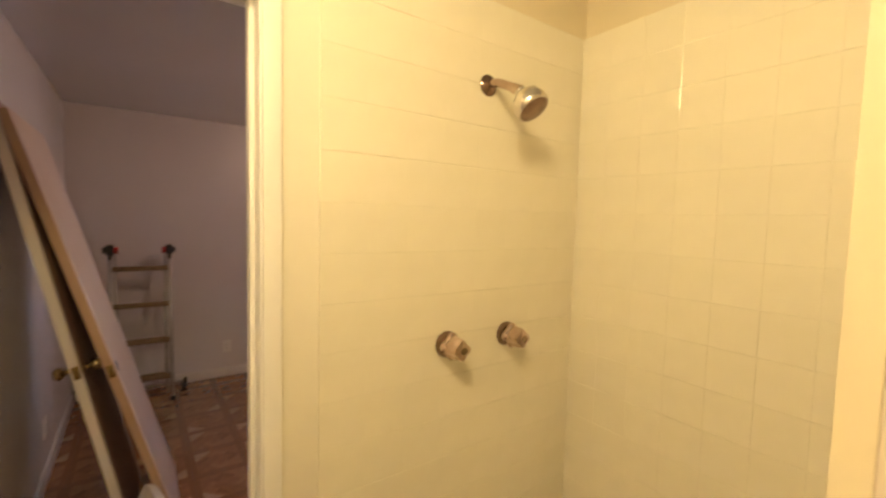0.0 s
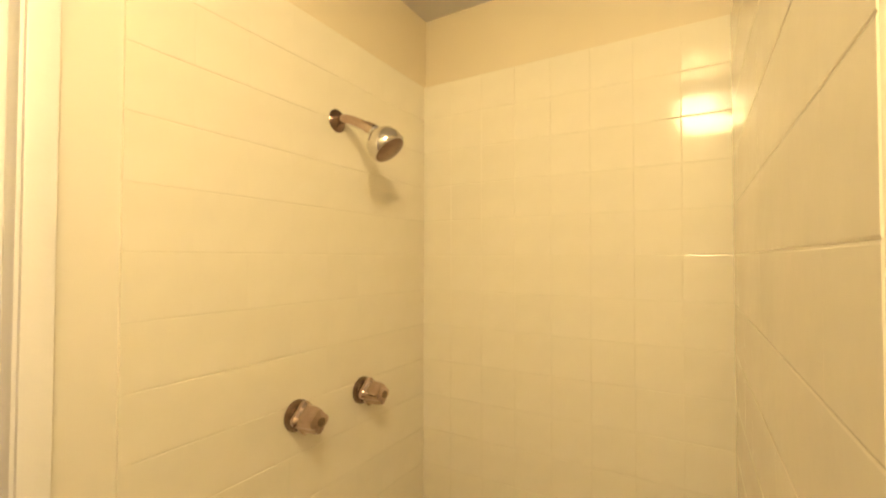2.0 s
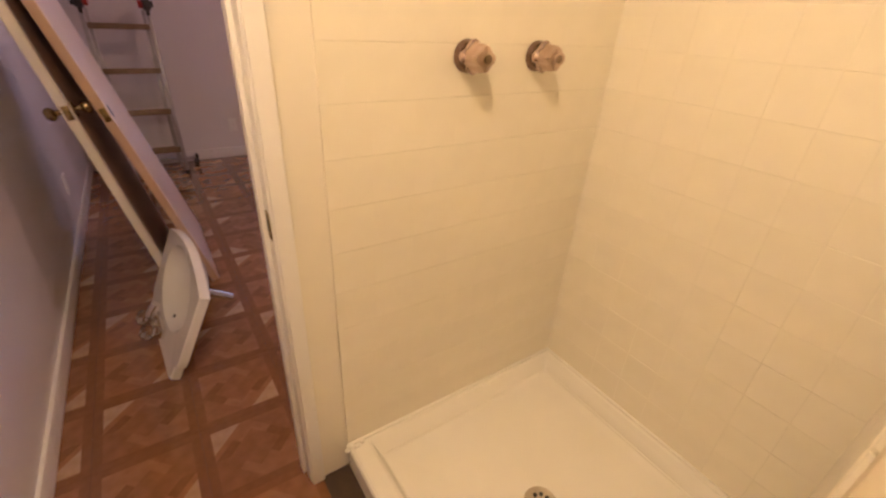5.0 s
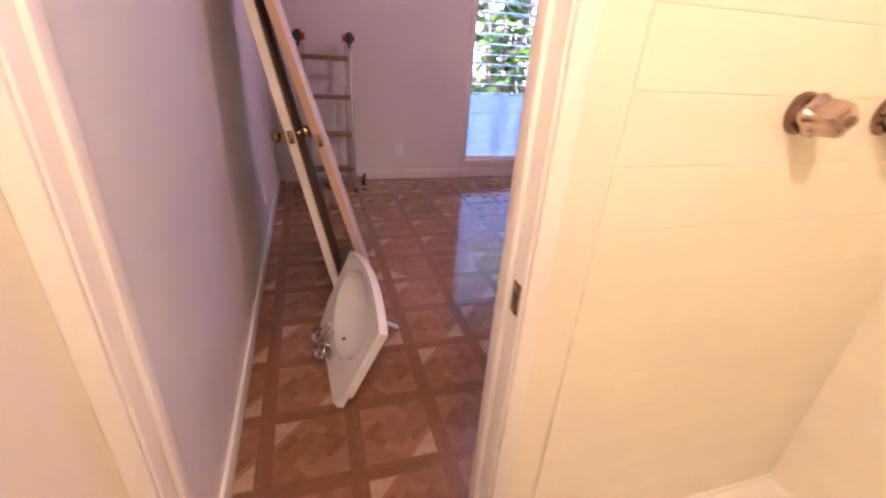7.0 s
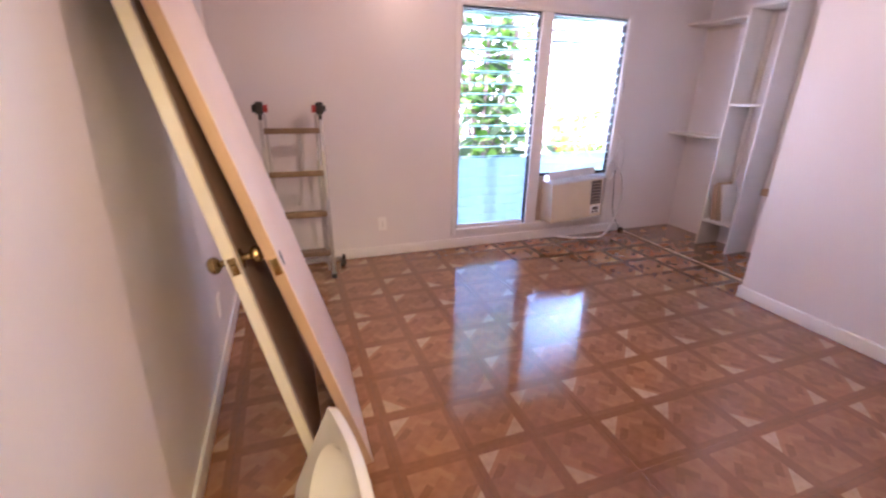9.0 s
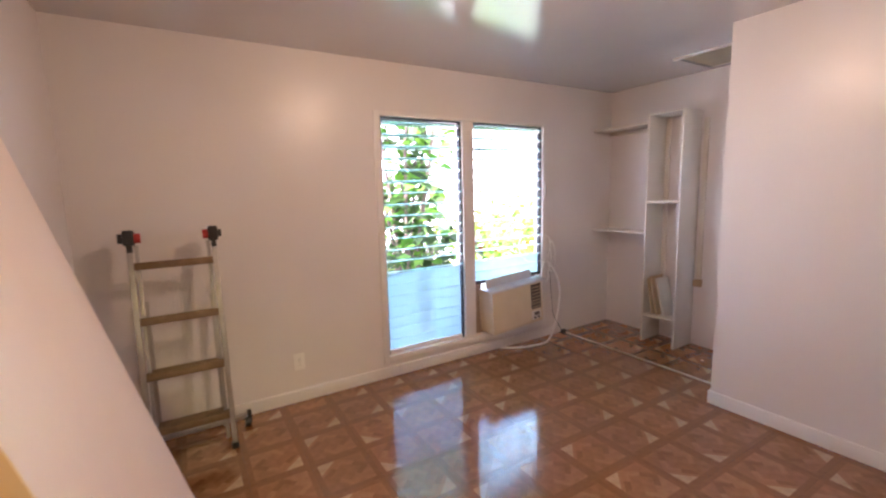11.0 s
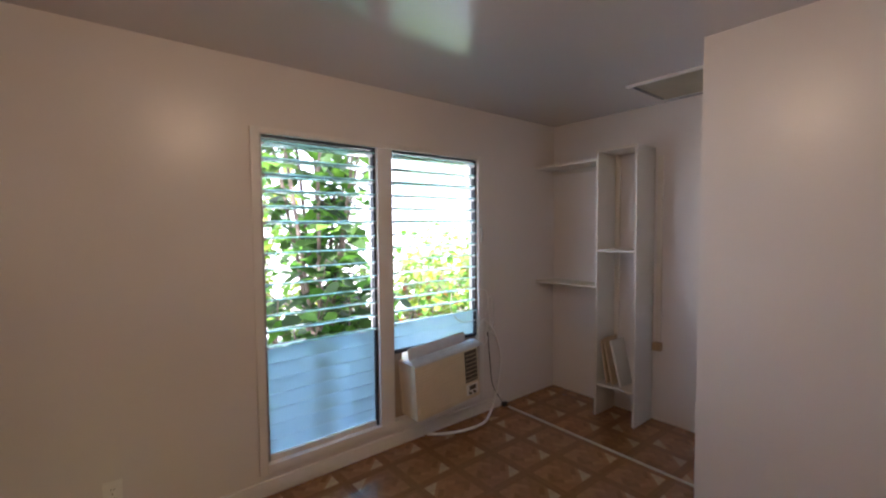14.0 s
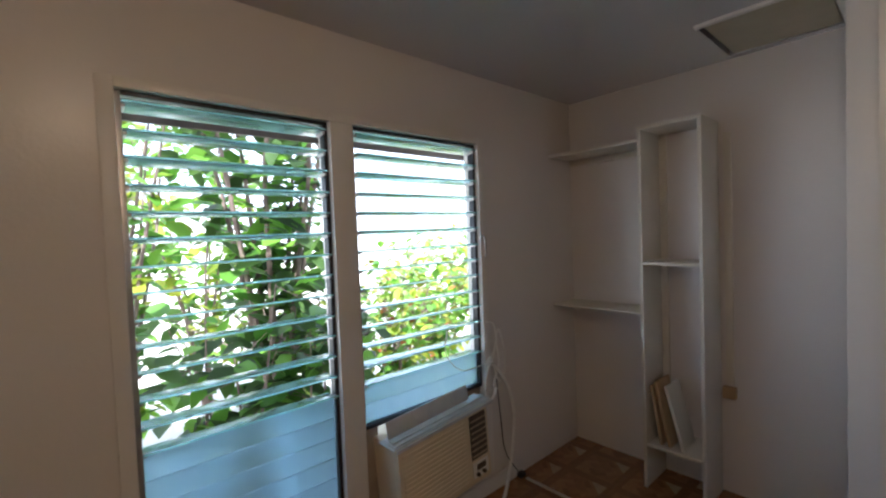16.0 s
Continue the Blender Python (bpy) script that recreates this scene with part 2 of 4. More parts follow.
def cyl(bm, a, b, r0, r1=None, seg=16):
    r1 = r0 if r1 is None else r1
    a, b = Vector(a), Vector(b)
    d = b - a
    m = Matrix.Translation((a + b) / 2) @ d.to_track_quat("Z", "Y").to_matrix().to_4x4()
    bmesh.ops.create_cone(bm, cap_ends=True, segments=seg, radius1=r0, radius2=r1, depth=d.length, matrix=m)
    return bm


def lathe(bm, profile, m=None, seg=24):
    """Turns (radius, height) pairs round the z axis."""
    rings = []
    for r, z in profile:
        rings.append([bm.verts.new((r * math.cos(2 * math.pi * k / seg), r * math.sin(2 * math.pi * k / seg), z)) for k in range(seg)])
    for p, q in zip(rings, rings[1:]):
        for k in range(seg):
            bm.faces.new((p[k], p[(k + 1) % seg], q[(k + 1) % seg], q[k]))
    bm.faces.new(rings[0][::-1])
    bm.faces.new(rings[-1])
    if m is not None:
        bmesh.ops.transform(bm, matrix=m, verts=[v for ring in rings for v in ring])
    return bm


def tube(bm, pts, r, seg=8, closed=False):
    """A round cord through points, smoothed as a Catmull-Rom line."""
    pts = [Vector(p) for p in pts]
    fine = []
    for k in range(len(pts) - 1):
        p0, p1, p2, p3 = pts[max(k - 1, 0)], pts[k], pts[k + 1], pts[min(k + 2, len(pts) - 1)]
        for s in range(6):
            t = s / 6
            fine.append(0.5 * ((2 * p1) + (p2 - p0) * t + (2 * p0 - 5 * p1 + 4 * p2 - p3) * t * t + (3 * p1 - p0 - 3 * p2 + p3) * t ** 3))
    fine.append(pts[-1])
    rings = []
    for k, p in enumerate(fine):
        d = fine[min(k + 1, len(fine) - 1)] - fine[max(k - 1, 0)]
        q = d.to_track_quat("Z", "Y")
        rings.append([bm.verts.new(p + q @ Vector((r * math.cos(2 * math.pi * a / seg), r * math.sin(2 * math.pi * a / seg), 0))) for a in range(seg)])
    for p, q in zip(rings, rings[1:]):
        for a in range(seg):
            bm.faces.new((p[a], p[(a + 1) % seg], q[(a + 1) % seg], q[a]))
    bm.faces.new(rings[0][::-1])
    bm.faces.new(rings[-1])
    return bm


def mesh_of(name, bm, mats, smooth=True):
    me = bpy.data.meshes.new(name)
    bmesh.ops.recalc_face_normals(bm, faces=bm.faces)
    bm.to_mesh(me)
    bm.free()
    for m in (mats if isinstance(mats, (list, tuple)) else [mats]):
        me.materials.append(m)
    if smooth:
        for p in me.polygons:
            p.use_smooth = True
        me.set_sharp_from_angle(angle=radians(35))
    return me


def part(name, bm, material, parent, label=""):
    ob = new(name, mesh_of(name, bm, material))
    ob.parent = parent
    if label:
        tagged(ob, label)
    return ob


def solid(name, bm, material, label, category="", kind="structure", group=""):
    ob = new(name, mesh_of(name, bm, material))
    return tagged(ob, label, category or name.split("_")[0], group, kind)


def root(name, m, label, category, group="", kind=""):
    ob = new(name)
    ob.matrix_world = m
    ob.empty_display_size = 0.1
    return tagged(ob, label, category, group, kind)


def B():
    return bmesh.new()


# ---- the plan ----
WX, NY, EX, CX, CY, H = -0.092, 4.667, 4.39, 3.395, 3.050, 2.433   # west, north, closet back, partition face, partition end, ceiling
DY0, DY1 = 1.062, 1.155            # the wall between bathroom and bedroom
DX0, DX1, DH = -0.05, 0.580, 2.03  # its doorway
SX0, SX1, SY0, SY1 = 0.705, 1.606, 0.168, 1.057   # the shower stall

# ---- structure ----
solid("floor", box(B(), -0.3, -1.6, -0.12, 4.6, 4.80, -0.004), SUBFLOOR, "brown vinyl parquet-pattern tile floor, glossy and worn")
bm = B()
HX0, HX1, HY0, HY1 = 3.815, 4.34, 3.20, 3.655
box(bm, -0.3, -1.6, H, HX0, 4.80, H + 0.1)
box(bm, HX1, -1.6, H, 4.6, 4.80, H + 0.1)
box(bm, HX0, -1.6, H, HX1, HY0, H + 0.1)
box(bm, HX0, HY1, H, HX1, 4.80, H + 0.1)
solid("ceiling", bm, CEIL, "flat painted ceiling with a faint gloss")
solid("wall_west", box(B(), WX - 0.12, DY1, 0, WX, 4.80, H), WALL, "white semi-gloss painted bedroom wall")
solid("wall_west_bathroom", box(B(), WX - 0.12, -1.6, 0, WX, DY1, H), BATHPAINT, "cream painted bathroom wall")
WX0, WX1, WZ0, WZ1 = 1.712, 3.448, 0.125, 2.075
bm = B()
box(bm, WX, NY, 0, WX0, NY + 0.13, H)
box(bm, WX1, NY, 0, EX + 0.12, NY + 0.13, H)
box(bm, WX0, NY, 0, WX1, NY + 0.13, WZ0)
box(bm, WX0, NY, WZ1, WX1, NY + 0.13, H)
solid("wall_north", bm, WALL, "white painted bedroom wall with a tall louvre window")
solid("wall_east", box(B(), EX, CY, 0, EX + 0.12, NY, H), WALL, "white painted back wall of the closet alcove")
solid("wall_partition", box(B(), CX, DY1, 0, EX + 0.12, CY, H), WALL, "white painted partition wall beside the closet alcove")
solid("wall_closet_jamb", box(B(), 3.633, CY, 0, 3.735, 3.139, H, 0.003), WALL, "white painted stub wall at the side of the closet opening")
for name, x0, y0, z0, x1, label in (
        ("wall_bathroom_north", WX, DY0, 0, DX0 - 0.012, "narrow cream painted wall beside the bathroom doorway"),
        ("wall_bathroom_north_2", DX1 + 0.012, DY0 - 0.003, 0, SX0, "cream painted wall between doorway and shower tiles"),
        ("wall_bathroom_north_3", SX0, DY0 + 0.004, 0, CX, "painted wall behind the shower tiles"),
        ("wall_bathroom_header", DX0 - 0.012, DY0, DH + 0.012, DX1 + 0.012, "cream painted wall above the bathroom doorway")):
    solid(name, box(B(), x0, y0, z0, x1, DY1, H), BATHPAINT, label)
solid("wall_shower_east", box(B(), SX1 + 0.012, SY0 - 0.1, 0, SX1 + 0.12, DY0, H), TANPAINT, "tan painted wall at the back of the shower")
solid("wall_shower_south", box(B(), 0.628, SY0 - 0.11, 0, SX1 + 0.012, SY0 - 0.014, H, 0.004), PINKPAINT, "pale pinkish painted stub wall at the end of the shower")
solid("wall_bathroom_east", box(B(), 0.628, -1.6, 0, 0.73, SY0 - 0.11, H), PINKPAINT, "pale pinkish painted bathroom wall")
solid("wall_bathroom_south", box(B(), WX, -1.72, 0, 0.73, -1.6, H), BATHPAINT, "cream painted bathroom end wall")

# Band and return: tan paint with the lamp canopy's shade in the colour.
solid("wall_shower_band", box(B(), SX0, DY0 - 0.005, 2.196, SX1 + 0.012, DY0 + 0.004, H), TANPAINT, "tan painted band of wall above the shower tiles, darkened for shade", "wall")
bm = B()
box(bm, 0.632, SY0 - 0.0138, 0, 0.668, SY0 + 0.001, H)
box(bm, 0.668, SY0 - 0.0138, 2.197, SX1 + 0.012, SY0 - 0.010, H)
solid("wall_shower_return", bm, TANPAINT, "tan painted return beside the shower tiles, darkened for shade", "wall")

# doorway lining: jambs, stops, casing
bm = B()
box(bm, DX1, DY0 - 0.004, 0, DX1 + 0.012, DY1 + 0.004, DH + 0.012, 0.002)
box(bm, DX0 - 0.012, DY0 - 0.004, 0, DX0, DY1 + 0.004, DH + 0.012, 0.002)
box(bm, DX0, DY0 - 0.004, DH, DX1, DY1 + 0.004, DH + 0.012, 0.002)
box(bm, DX1 - 0.011, DY0 + 0.040, 0, DX1, DY0 + 0.075, DH, 0.003)
box(bm, DX0, DY0 + 0.040, 0, DX0 + 0.011, DY0 + 0.075, DH, 0.003)
solid("trim_door_lining", bm, TRIM, "cream painted door jambs with stops", "door frame")
bm = B()
box(bm, DX1 + 0.004, DY0 - 0.016, 0, DX1 + 0.042, DY0 - 0.004, DH + 0.05, 0.004)
box(bm, WX, DY0 - 0.016, 0, DX0 - 0.004, DY0 - 0.004, DH + 0.05, 0.004)
box(bm, DX0 - 0.004, DY0 - 0.016, DH + 0.006, DX1 + 0.004, DY0 - 0.004, DH + 0.05, 0.004)
solid("trim_door_casing", bm, TRIM, "narrow cream painted casing round the bathroom doorway", "door casing")
bm = B()
box(bm, DX1 + 0.004, DY1 + 0.004, 0, DX1 + 0.05, DY1 + 0.016, DH + 0.05, 0.004)
solid("trim_door_casing_bedroom", bm, TRIM, "white painted casing on the bedroom side", "door casing")

# strike plate let into the jamb
plate = root("strike_plate", pose(DX1 - 0.001, DY0 + 0.016, 0.898), "small tarnished metal strike plate on the door jamb", "strike plate")
part("plate", box(B(), -0.002, -0.014, -0.032, 0.001, 0.014, 0.032, 0.0008), BRASS, plate)
part("bolt_hole", box(B(), -0.0028, -0.007, -0.012, -0.0018, 0.006, 0.012), BLACK, plate, "dark bolt hole")
for dz in (-0.024, 0.024):
    part("screw", cyl(B(), (-0.0035, 0, dz), (-0.0015, 0, dz), 0.004, seg=10), CHROME, plate)


# baseboards
def baseboard(name, x0, y0, x1, y1, label="white painted baseboard"):
    bm = B()
    box(bm, x0, y0, 0, x1, y1, 0.088, 0.003)
    return solid(name, bm, TRIM, label, "baseboard")


baseboard("baseboard_west", WX, DY1 + 0.02, WX + 0.013, NY - 0.014)
baseboard("baseboard_north", WX, NY - 0.013, 3.66, NY)
baseboard("baseboard_partition", CX - 0.013, DY1, CX, CY + 0.001)
baseboard("baseboard_partition_end", CX - 0.013, CY + 0.001, 3.633, CY + 0.013)
baseboard("baseboard_closet", 3.735, CY + 0.001, EX, CY + 0.013)
solid("trim_closet_threshold", box(B(), 3.676, 3.140, -0.002, 3.698, 4.60, 0.006, 0.002), STRIP, "pale worn threshold strip across the closet floor", "threshold")

# ceiling hatch over the closet
hatch = root("ceiling_hatch", pose((HX0 + HX1) / 2, (HY0 + HY1) / 2, H), "plywood attic hatch in a white trim frame, slightly ajar", "ceiling hatch", kind="structure")
cx, cy = (HX0 + HX1) / 2, (HY0 + HY1) / 2
hw, hd = (HX1 - HX0) / 2, (HY1 - HY0) / 2
for a in ((-hw - 0.03, -hd - 0.03, -hw, hd), (-hw, -hd - 0.03, hw, -hd)):
    part("trim_strip", box(B(), a[0], a[1], -0.014, a[2], a[3], -0.001, 0.002), TRIM, hatch)
part("panel", box(B(), -hw + 0.006, -hd + 0.01, 0.004, hw - 0.010, hd - 0.022, 0.020), HATCH, hatch, "unpainted plywood panel")


# ---- louvre window ----
window = root("window_1", pose(0, NY, 0), "tall white double louvre window with open glass slats", "window", kind="structure")
for x0, x1, z0, z1 in ((WX0 - 0.004, 1.755, WZ0, WZ1), (3.402, WX1 + 0.004, WZ0, WZ1), (2.490, 2.600, 0.180, 2.040)):
    part("window_frame", box(B(), x0, -0.016, z0, x1, 0.10, z1, 0.004), TRIM, window, "white painted window frame")
part("window_frame", box(B(), 1.755, -0.016, 2.040, 3.402, 0.10, WZ1, 0.004), TRIM, window)
part("window_sill", box(B(), 1.755, -0.020, WZ0, 3.402, 0.10, 0.180, 0.004), TRIM, window, "white painted sill")

part("sill_bead", box(B(), 1.775, 0.016, 0.178, 2.472, 0.056, 0.214, 0.003), TRIM, window, "white painted stop bead")


def bay(x0, x1, first, count, closed, closed_from):
    """One louvre bay: side channels, clips, glass slats tilted open and obscured slats shut."""
    for x in (x0, x1 - 0.018):
        part("side_channel", box(B(), x, 0.012, closed_from if x1 > 3 else 0.18, x + 0.018, 0.050, 2.040, 0.002), DARKMETAL if x > x0 else ALU, window, "metal louvre channel")
    part("head_rail", box(B(), x0 + 0.018, 0.012, 2.024, x1 - 0.018, 0.050, 2.040, 0.002), DARKMETAL, window)
    bm = box(B(), x0 + 0.016, -0.052, -0.0034, x1 - 0.016, 0.052, 0.0034, 0.0010)
    me = mesh_of("pane", bm, [GLASS, GLASSEDGE])
    for p in me.polygons:
        if abs(p.normal.y) > 0.4:
            p.material_index = 1
    clip = mesh_of("clip", box(B(), -0.006, -0.030, -0.007, 0.006, 0.030, 0.007, 0.002), ALU)
    for k in range(count):
        z = first - 0.0885 * k
        tilt = -6 + 2.2 * math.sin(k * 2.3)
        ob = new("pane", me)
        ob.parent = window
        ob.matrix_basis = pose(0, 0.035, z, tilt)
        ob.visible_shadow = False
        for x in (x0 + 0.022, x1 - 0.022):
            c = new("clip", clip)
            c.parent = window
            c.matrix_basis = pose(x, 0.030, z - 0.006, tilt)
    me2 = mesh_of("obscured_pane", box(B(), x0 + 0.016, -0.0445, -0.0028, x1 - 0.016, 0.0445, 0.0028, 0.0012), FROST)
    for z in closed:
        ob = new("obscured_pane", me2)
        ob.parent = window
        ob.matrix_basis = pose(0, 0.036, z, -88)
        ob.visible_shadow = False


bay(1.756, 2.489, 1.995, 14, [0.786 - 0.0895 * k for k in range(7)], 0.18)
bay(2.601, 3.401, 2.000, 14, [0.795 - 0.0895 * k for k in range(2)], 0.64)
bm = B()
box(bm, 2.601, 0.030, 0.180, 2.690, 0.046, 0.640)
box(bm, 3.260, 0.030, 0.180, 3.401, 0.046, 0.640)
box(bm, 2.690, 0.030, 0.180, 3.260, 0.046, 0.235)
part("filler_panel", bm, PANEL, window, "tan filler board round the air conditioner")
part("sash_rail", box(B(), 2.601, 0.012, 0.640, 3.401, 0.050, 0.662, 0.002), DARKMETAL, window)
crank = part("crank_handle", tube(B(), [(3.412, -0.018, 1.52), (3.416, -0.035, 1.50), (3.418, -0.036, 1.42), (3.420, -0.03, 1.40)], 0.005), ALU, window, "small metal louvre crank")


# ---- air conditioner ----
ac = root("air_conditioner", pose(2.978, NY + 0.012, 0.216, 0, -4.0, 1), "aged beige window air conditioner with a grille, set in the window", "air conditioner")
part("case", box(B(), -0.290, -0.13, 0.0, 0.290, 0.37, 0.392, 0.008), ACBEIGE, ac, "beige metal case")
part("front_cover", box(B(), -0.296, -0.175, 0.002, 0.296, -0.130, 0.390, 0.014), ACBEIGE, ac, "yellowed plastic front")
for k in range(15):
    z = 0.030 + 0.0225 * k
    part("slat", box(B(), -0.272, -0.1795, z, 0.125, -0.1745, z + 0.014, 0.002), ACBEIGE, ac)
part("vent_opening", box(B(), 0.155, -0.1775, 0.135, 0.275, -0.1745, 0.370, 0.001), ACDARK, ac, "dark outlet vent")
for k in range(7):
    z = 0.150 + 0.031 * k
    part("vent_slat", box(B(), 0.160, -0.183, z, 0.270, -0.176, z + 0.007, 0.001), PANEL, ac)
part("control_panel", box(B(), 0.155, -0.1785, 0.035, 0.275, -0.1745, 0.118, 0.003), PLASTICWHITE, ac, "pale control panel")
part("display", box(B(), 0.185, -0.1805, 0.072, 0.250, -0.1780, 0.104, 0.001), ACDARK, ac, "dark control window")
for x in (0.185, 0.230):
    part("knob", cyl(B(), (x, -0.178, 0.054), (x, -0.192, 0.054), 0.010), ACDARK, ac)
flash = root("metal_flashing", pose(2.963, NY + 0.012, 0.610, 0, -4.0, 1), "folded grey metal flashing lying on the air conditioner", "flashing")
bm = B()
box(bm, -0.32, -0.165, 0.0, 0.33, -0.045, 0.005, 0.001)
box(bm, -0.31, -0.160, 0.008, 0.32, -0.11, 0.013, 0.001)
box(bm, -0.30, -0.140, 0.018, 0.31, -0.10, 0.023, 0.001)
box(bm, -0.31, -0.184, -0.010, 0.33, -0.178, 0.006, 0.001)
part("sheet", bm, SHEETMETAL, flash)
part("upright_sheet", box(B(), -0.285, -0.083, 0.003, 0.245, -0.078, 0.084, 0.001, pose(0, 0, 0, -6)), SHEETMETAL, flash)

# ---- cords ----
solid("power_cord", tube(B(), [(2.86, NY - 0.03, 0.012), (2.98, NY - 0.11, 0.010), (3.14, NY - 0.16, 0.010), (3.34, NY - 0.15, 0.012), (3.51, NY - 0.08, 0.12), (3.595, NY - 0.05, 0.30), (3.61, NY - 0.045, 0.46), (3.55, NY - 0.045, 0.64), (3.44, NY - 0.04, 0.77), (3.38, NY - 0.045, 0.73), (3.37, NY - 0.045, 0.62), (3.42, NY - 0.045, 0.57), (3.46, NY - 0.045, 0.63)], 0.0095), CORD, "white power cord looping down beside the window to the floor", "power cord", kind="thing")
solid("thin_cable", tube(B(), [(3.415, NY - 0.02, 1.02), (3.47, NY - 0.03, 1.00), (3.485, NY - 0.03, 0.90), (3.455, NY - 0.032, 0.78), (3.50, NY - 0.03, 0.66), (3.555, NY - 0.03, 0.70), (3.555, NY - 0.03, 0.84), (3.52, NY - 0.025, 0.96), (3.49, NY - 0.03, 0.90), (3.50, NY - 0.035, 0.76), (3.46, NY - 0.03, 0.66), (3.455, NY - 0.03, 0.58), (3.42, NY - 0.03, 0.54)], 0.0055), CORD, "thin white cable tangled beside the window", "cable", kind="thing")
solid("antenna_wire", tube(B(), [(3.12, NY - 0.01, 1.02), (3.10, NY - 0.02, 0.90), (3.18, NY - 0.03, 0.80), (3.30, NY - 0.03, 0.78), (3.42, NY - 0.03, 0.80), (3.50, NY - 0.025, 0.88)], 0.0032), CORD, "loose thin white wire across the window slats", "wire", kind="thing")
solid("wall_wire", tube(B(), [(3.50, NY - 0.012, 0.66), (3.53, NY - 0.010, 0.40), (3.56, NY - 0.010, 0.20), (3.66, NY - 0.02, 0.04)], 0.003), BLACK, "thin dark wire running down the wall", "wire", kind="thing")
plug = root("wall_plug", pose(3.68, NY - 0.03, 0.0), "small dark plug lying by the wall", "plug")
part("body", box(B(), -0.022, -0.02, 0.0, 0.022, 0.015, 0.032, 0.004), BLACK, plug)
part("prongs", box(B(), -0.008, -0.036, 0.012, 0.008, -0.020, 0.016), BRASS, plug)


# ---- outlets and switch ----
def cover(name, m, label, category, toggle):
    """A wall plate in the xz plane, facing -y."""
    r = root(name, m, label, category)
    part("plate", box(B(), -0.037, -0.008, -0.060, 0.037, 0.0, 0.060, 0.004), PLASTICWHITE, r)
    if toggle:
        part("toggle", box(B(), -0.005, -0.016, -0.010, 0.005, -0.005, 0.012, 0.002), PLASTICWHITE, r)
        part("slot", box(B(), -0.008, -0.0092, -0.017, 0.008, -0.0075, 0.017), ACDARK, r)
    else:
        for dz in (-0.02, 0.02):
            s = part("socket", box(B(), -0.016, -0.0105, dz - 0.013, 0.016, -0.005, dz + 0.013, 0.004), PLASTICWHITE, r)
            for dx in (-0.006, 0.006):
                part("slot", box(B(), dx - 0.001, -0.011, dz - 0.004, dx + 0.001, -0.0103, dz + 0.005), BLACK, s)
    for dz in ((-0.03, 0.03) if toggle else (0.0,)):
        part("screw", cyl(B(), (0, -0.0095, dz), (0, -0.007, dz), 0.003, seg=8), CHROME, r)
    return r


cover("wall_outlet", pose(1.06, NY, 0.295), "white double wall outlet", "outlet", False)
cover("wall_outlet", pose(WX, 3.42, 0.31, 0, 0, 90), "white double wall outlet behind the leaning doors", "outlet", False)
cover("light_switch", pose(CX, 2.222, 1.212, 0, 0, -90), "white wall plate with a small toggle switch", "light switch", True)


# ---- closet shelf tower ----
tower = root("shelf_tower", pose(4.107, 3.895, 0), "tall narrow white open shelf tower, nearly empty", "shelving unit")
D = EX - 4.107
for y in (-0.165, 0.147):
    part("side_panel", box(B(), 0, y, 0, D - 0.002, y + 0.018, 2.108, 0.0015), SHELF, tower)
part("top_panel", box(B(), 0, -0.147, 2.090, D - 0.002, 0.147, 2.108, 0.0015), SHELF, tower)
part("shelf", box(B(), 0.006, -0.147, 1.312, D - 0.002, 0.147, 1.330, 0.0015), SHELF, tower)
part("shelf", box(B(), 0.006, -0.147, 0.246, D - 0.002, 0.147, 0.264, 0.0015), SHELF, tower)
part("rear_cleat", box(B(), D - 0.022, 0.110, 0.264, D - 0.002, 0.147, 2.090, 0.0015), SHELF, tower)
for k, (y, tilt, w, hgt, mat, lab) in enumerate(((0.075, 9, 0.20, 0.34, RAWWOOD, "brown wooden board leaning in the shelf tower"), (0.028, 12, 0.19, 0.37, RAWWOOD, "pale wooden board leaning in the shelf tower"), (-0.040, 14, 0.18, 0.36, SHELF, "white board leaning in the shelf tower"))):
    b = root("loose_board", pose(4.107 + 0.03, 3.895 + y, 0.266) @ pose(0, 0, 0, -tilt), lab, "board", "boards in the shelf tower")
    part("board", box(B(), 0, -0.008, 0.0025, w, 0.008, hgt, 0.0015), mat, b)
for name, z, x0, lab in (("wall_shelf", 2.045, 4.115, "white wall shelf above the closet rail"), ("wall_shelf", 1.028, 4.125, "white low wall shelf in the closet")):
    sh = root(name, pose(0, 4.063, z), lab, "shelf", "closet shelves")
    bm = B()
    t = 0.020 if z > 1.5 else 0.012
    box(bm, x0, 0, -t, EX - 0.001, NY - 4.063 - 0.001, 0, 0.0015)
    part("board", bm, SHELF, sh)
    if z > 1.5:
        part("cleat", box(B(), EX - 0.020, 0.01, -t - 0.04, EX - 0.001, NY - 4.063 - 0.002, -t - 0.0005, 0.001), SHELF, sh)
batten = root("wall_batten", pose(EX, 3.685, 0.62), "narrow white batten on the closet wall", "batten")
part("strip", box(B(), -0.018, -0.018, 0, -0.001, 0.018, 1.42, 0.002), SHELF, batten)
blk = root("wood_block", pose(EX, 3.685, 0.555), "small raw wood block fixed on the closet wall", "wood block")
part("block", box(B(), -0.05, -0.03, 0, -0.001, 0.03, 0.062, 0.003), RAWWOOD, blk)


# ---- doors leaning on the west wall ----
DW, DL, DT = 0.762, 2.03, 0.035


def knob_profile():
    return [(0.001, 0.062), (0.018, 0.061), (0.026, 0.052), (0.027, 0.040), (0.020, 0.030), (0.011, 0.024), (0.011, 0.008), (0.030, 0.005), (0.032, 0.0)][::-1]


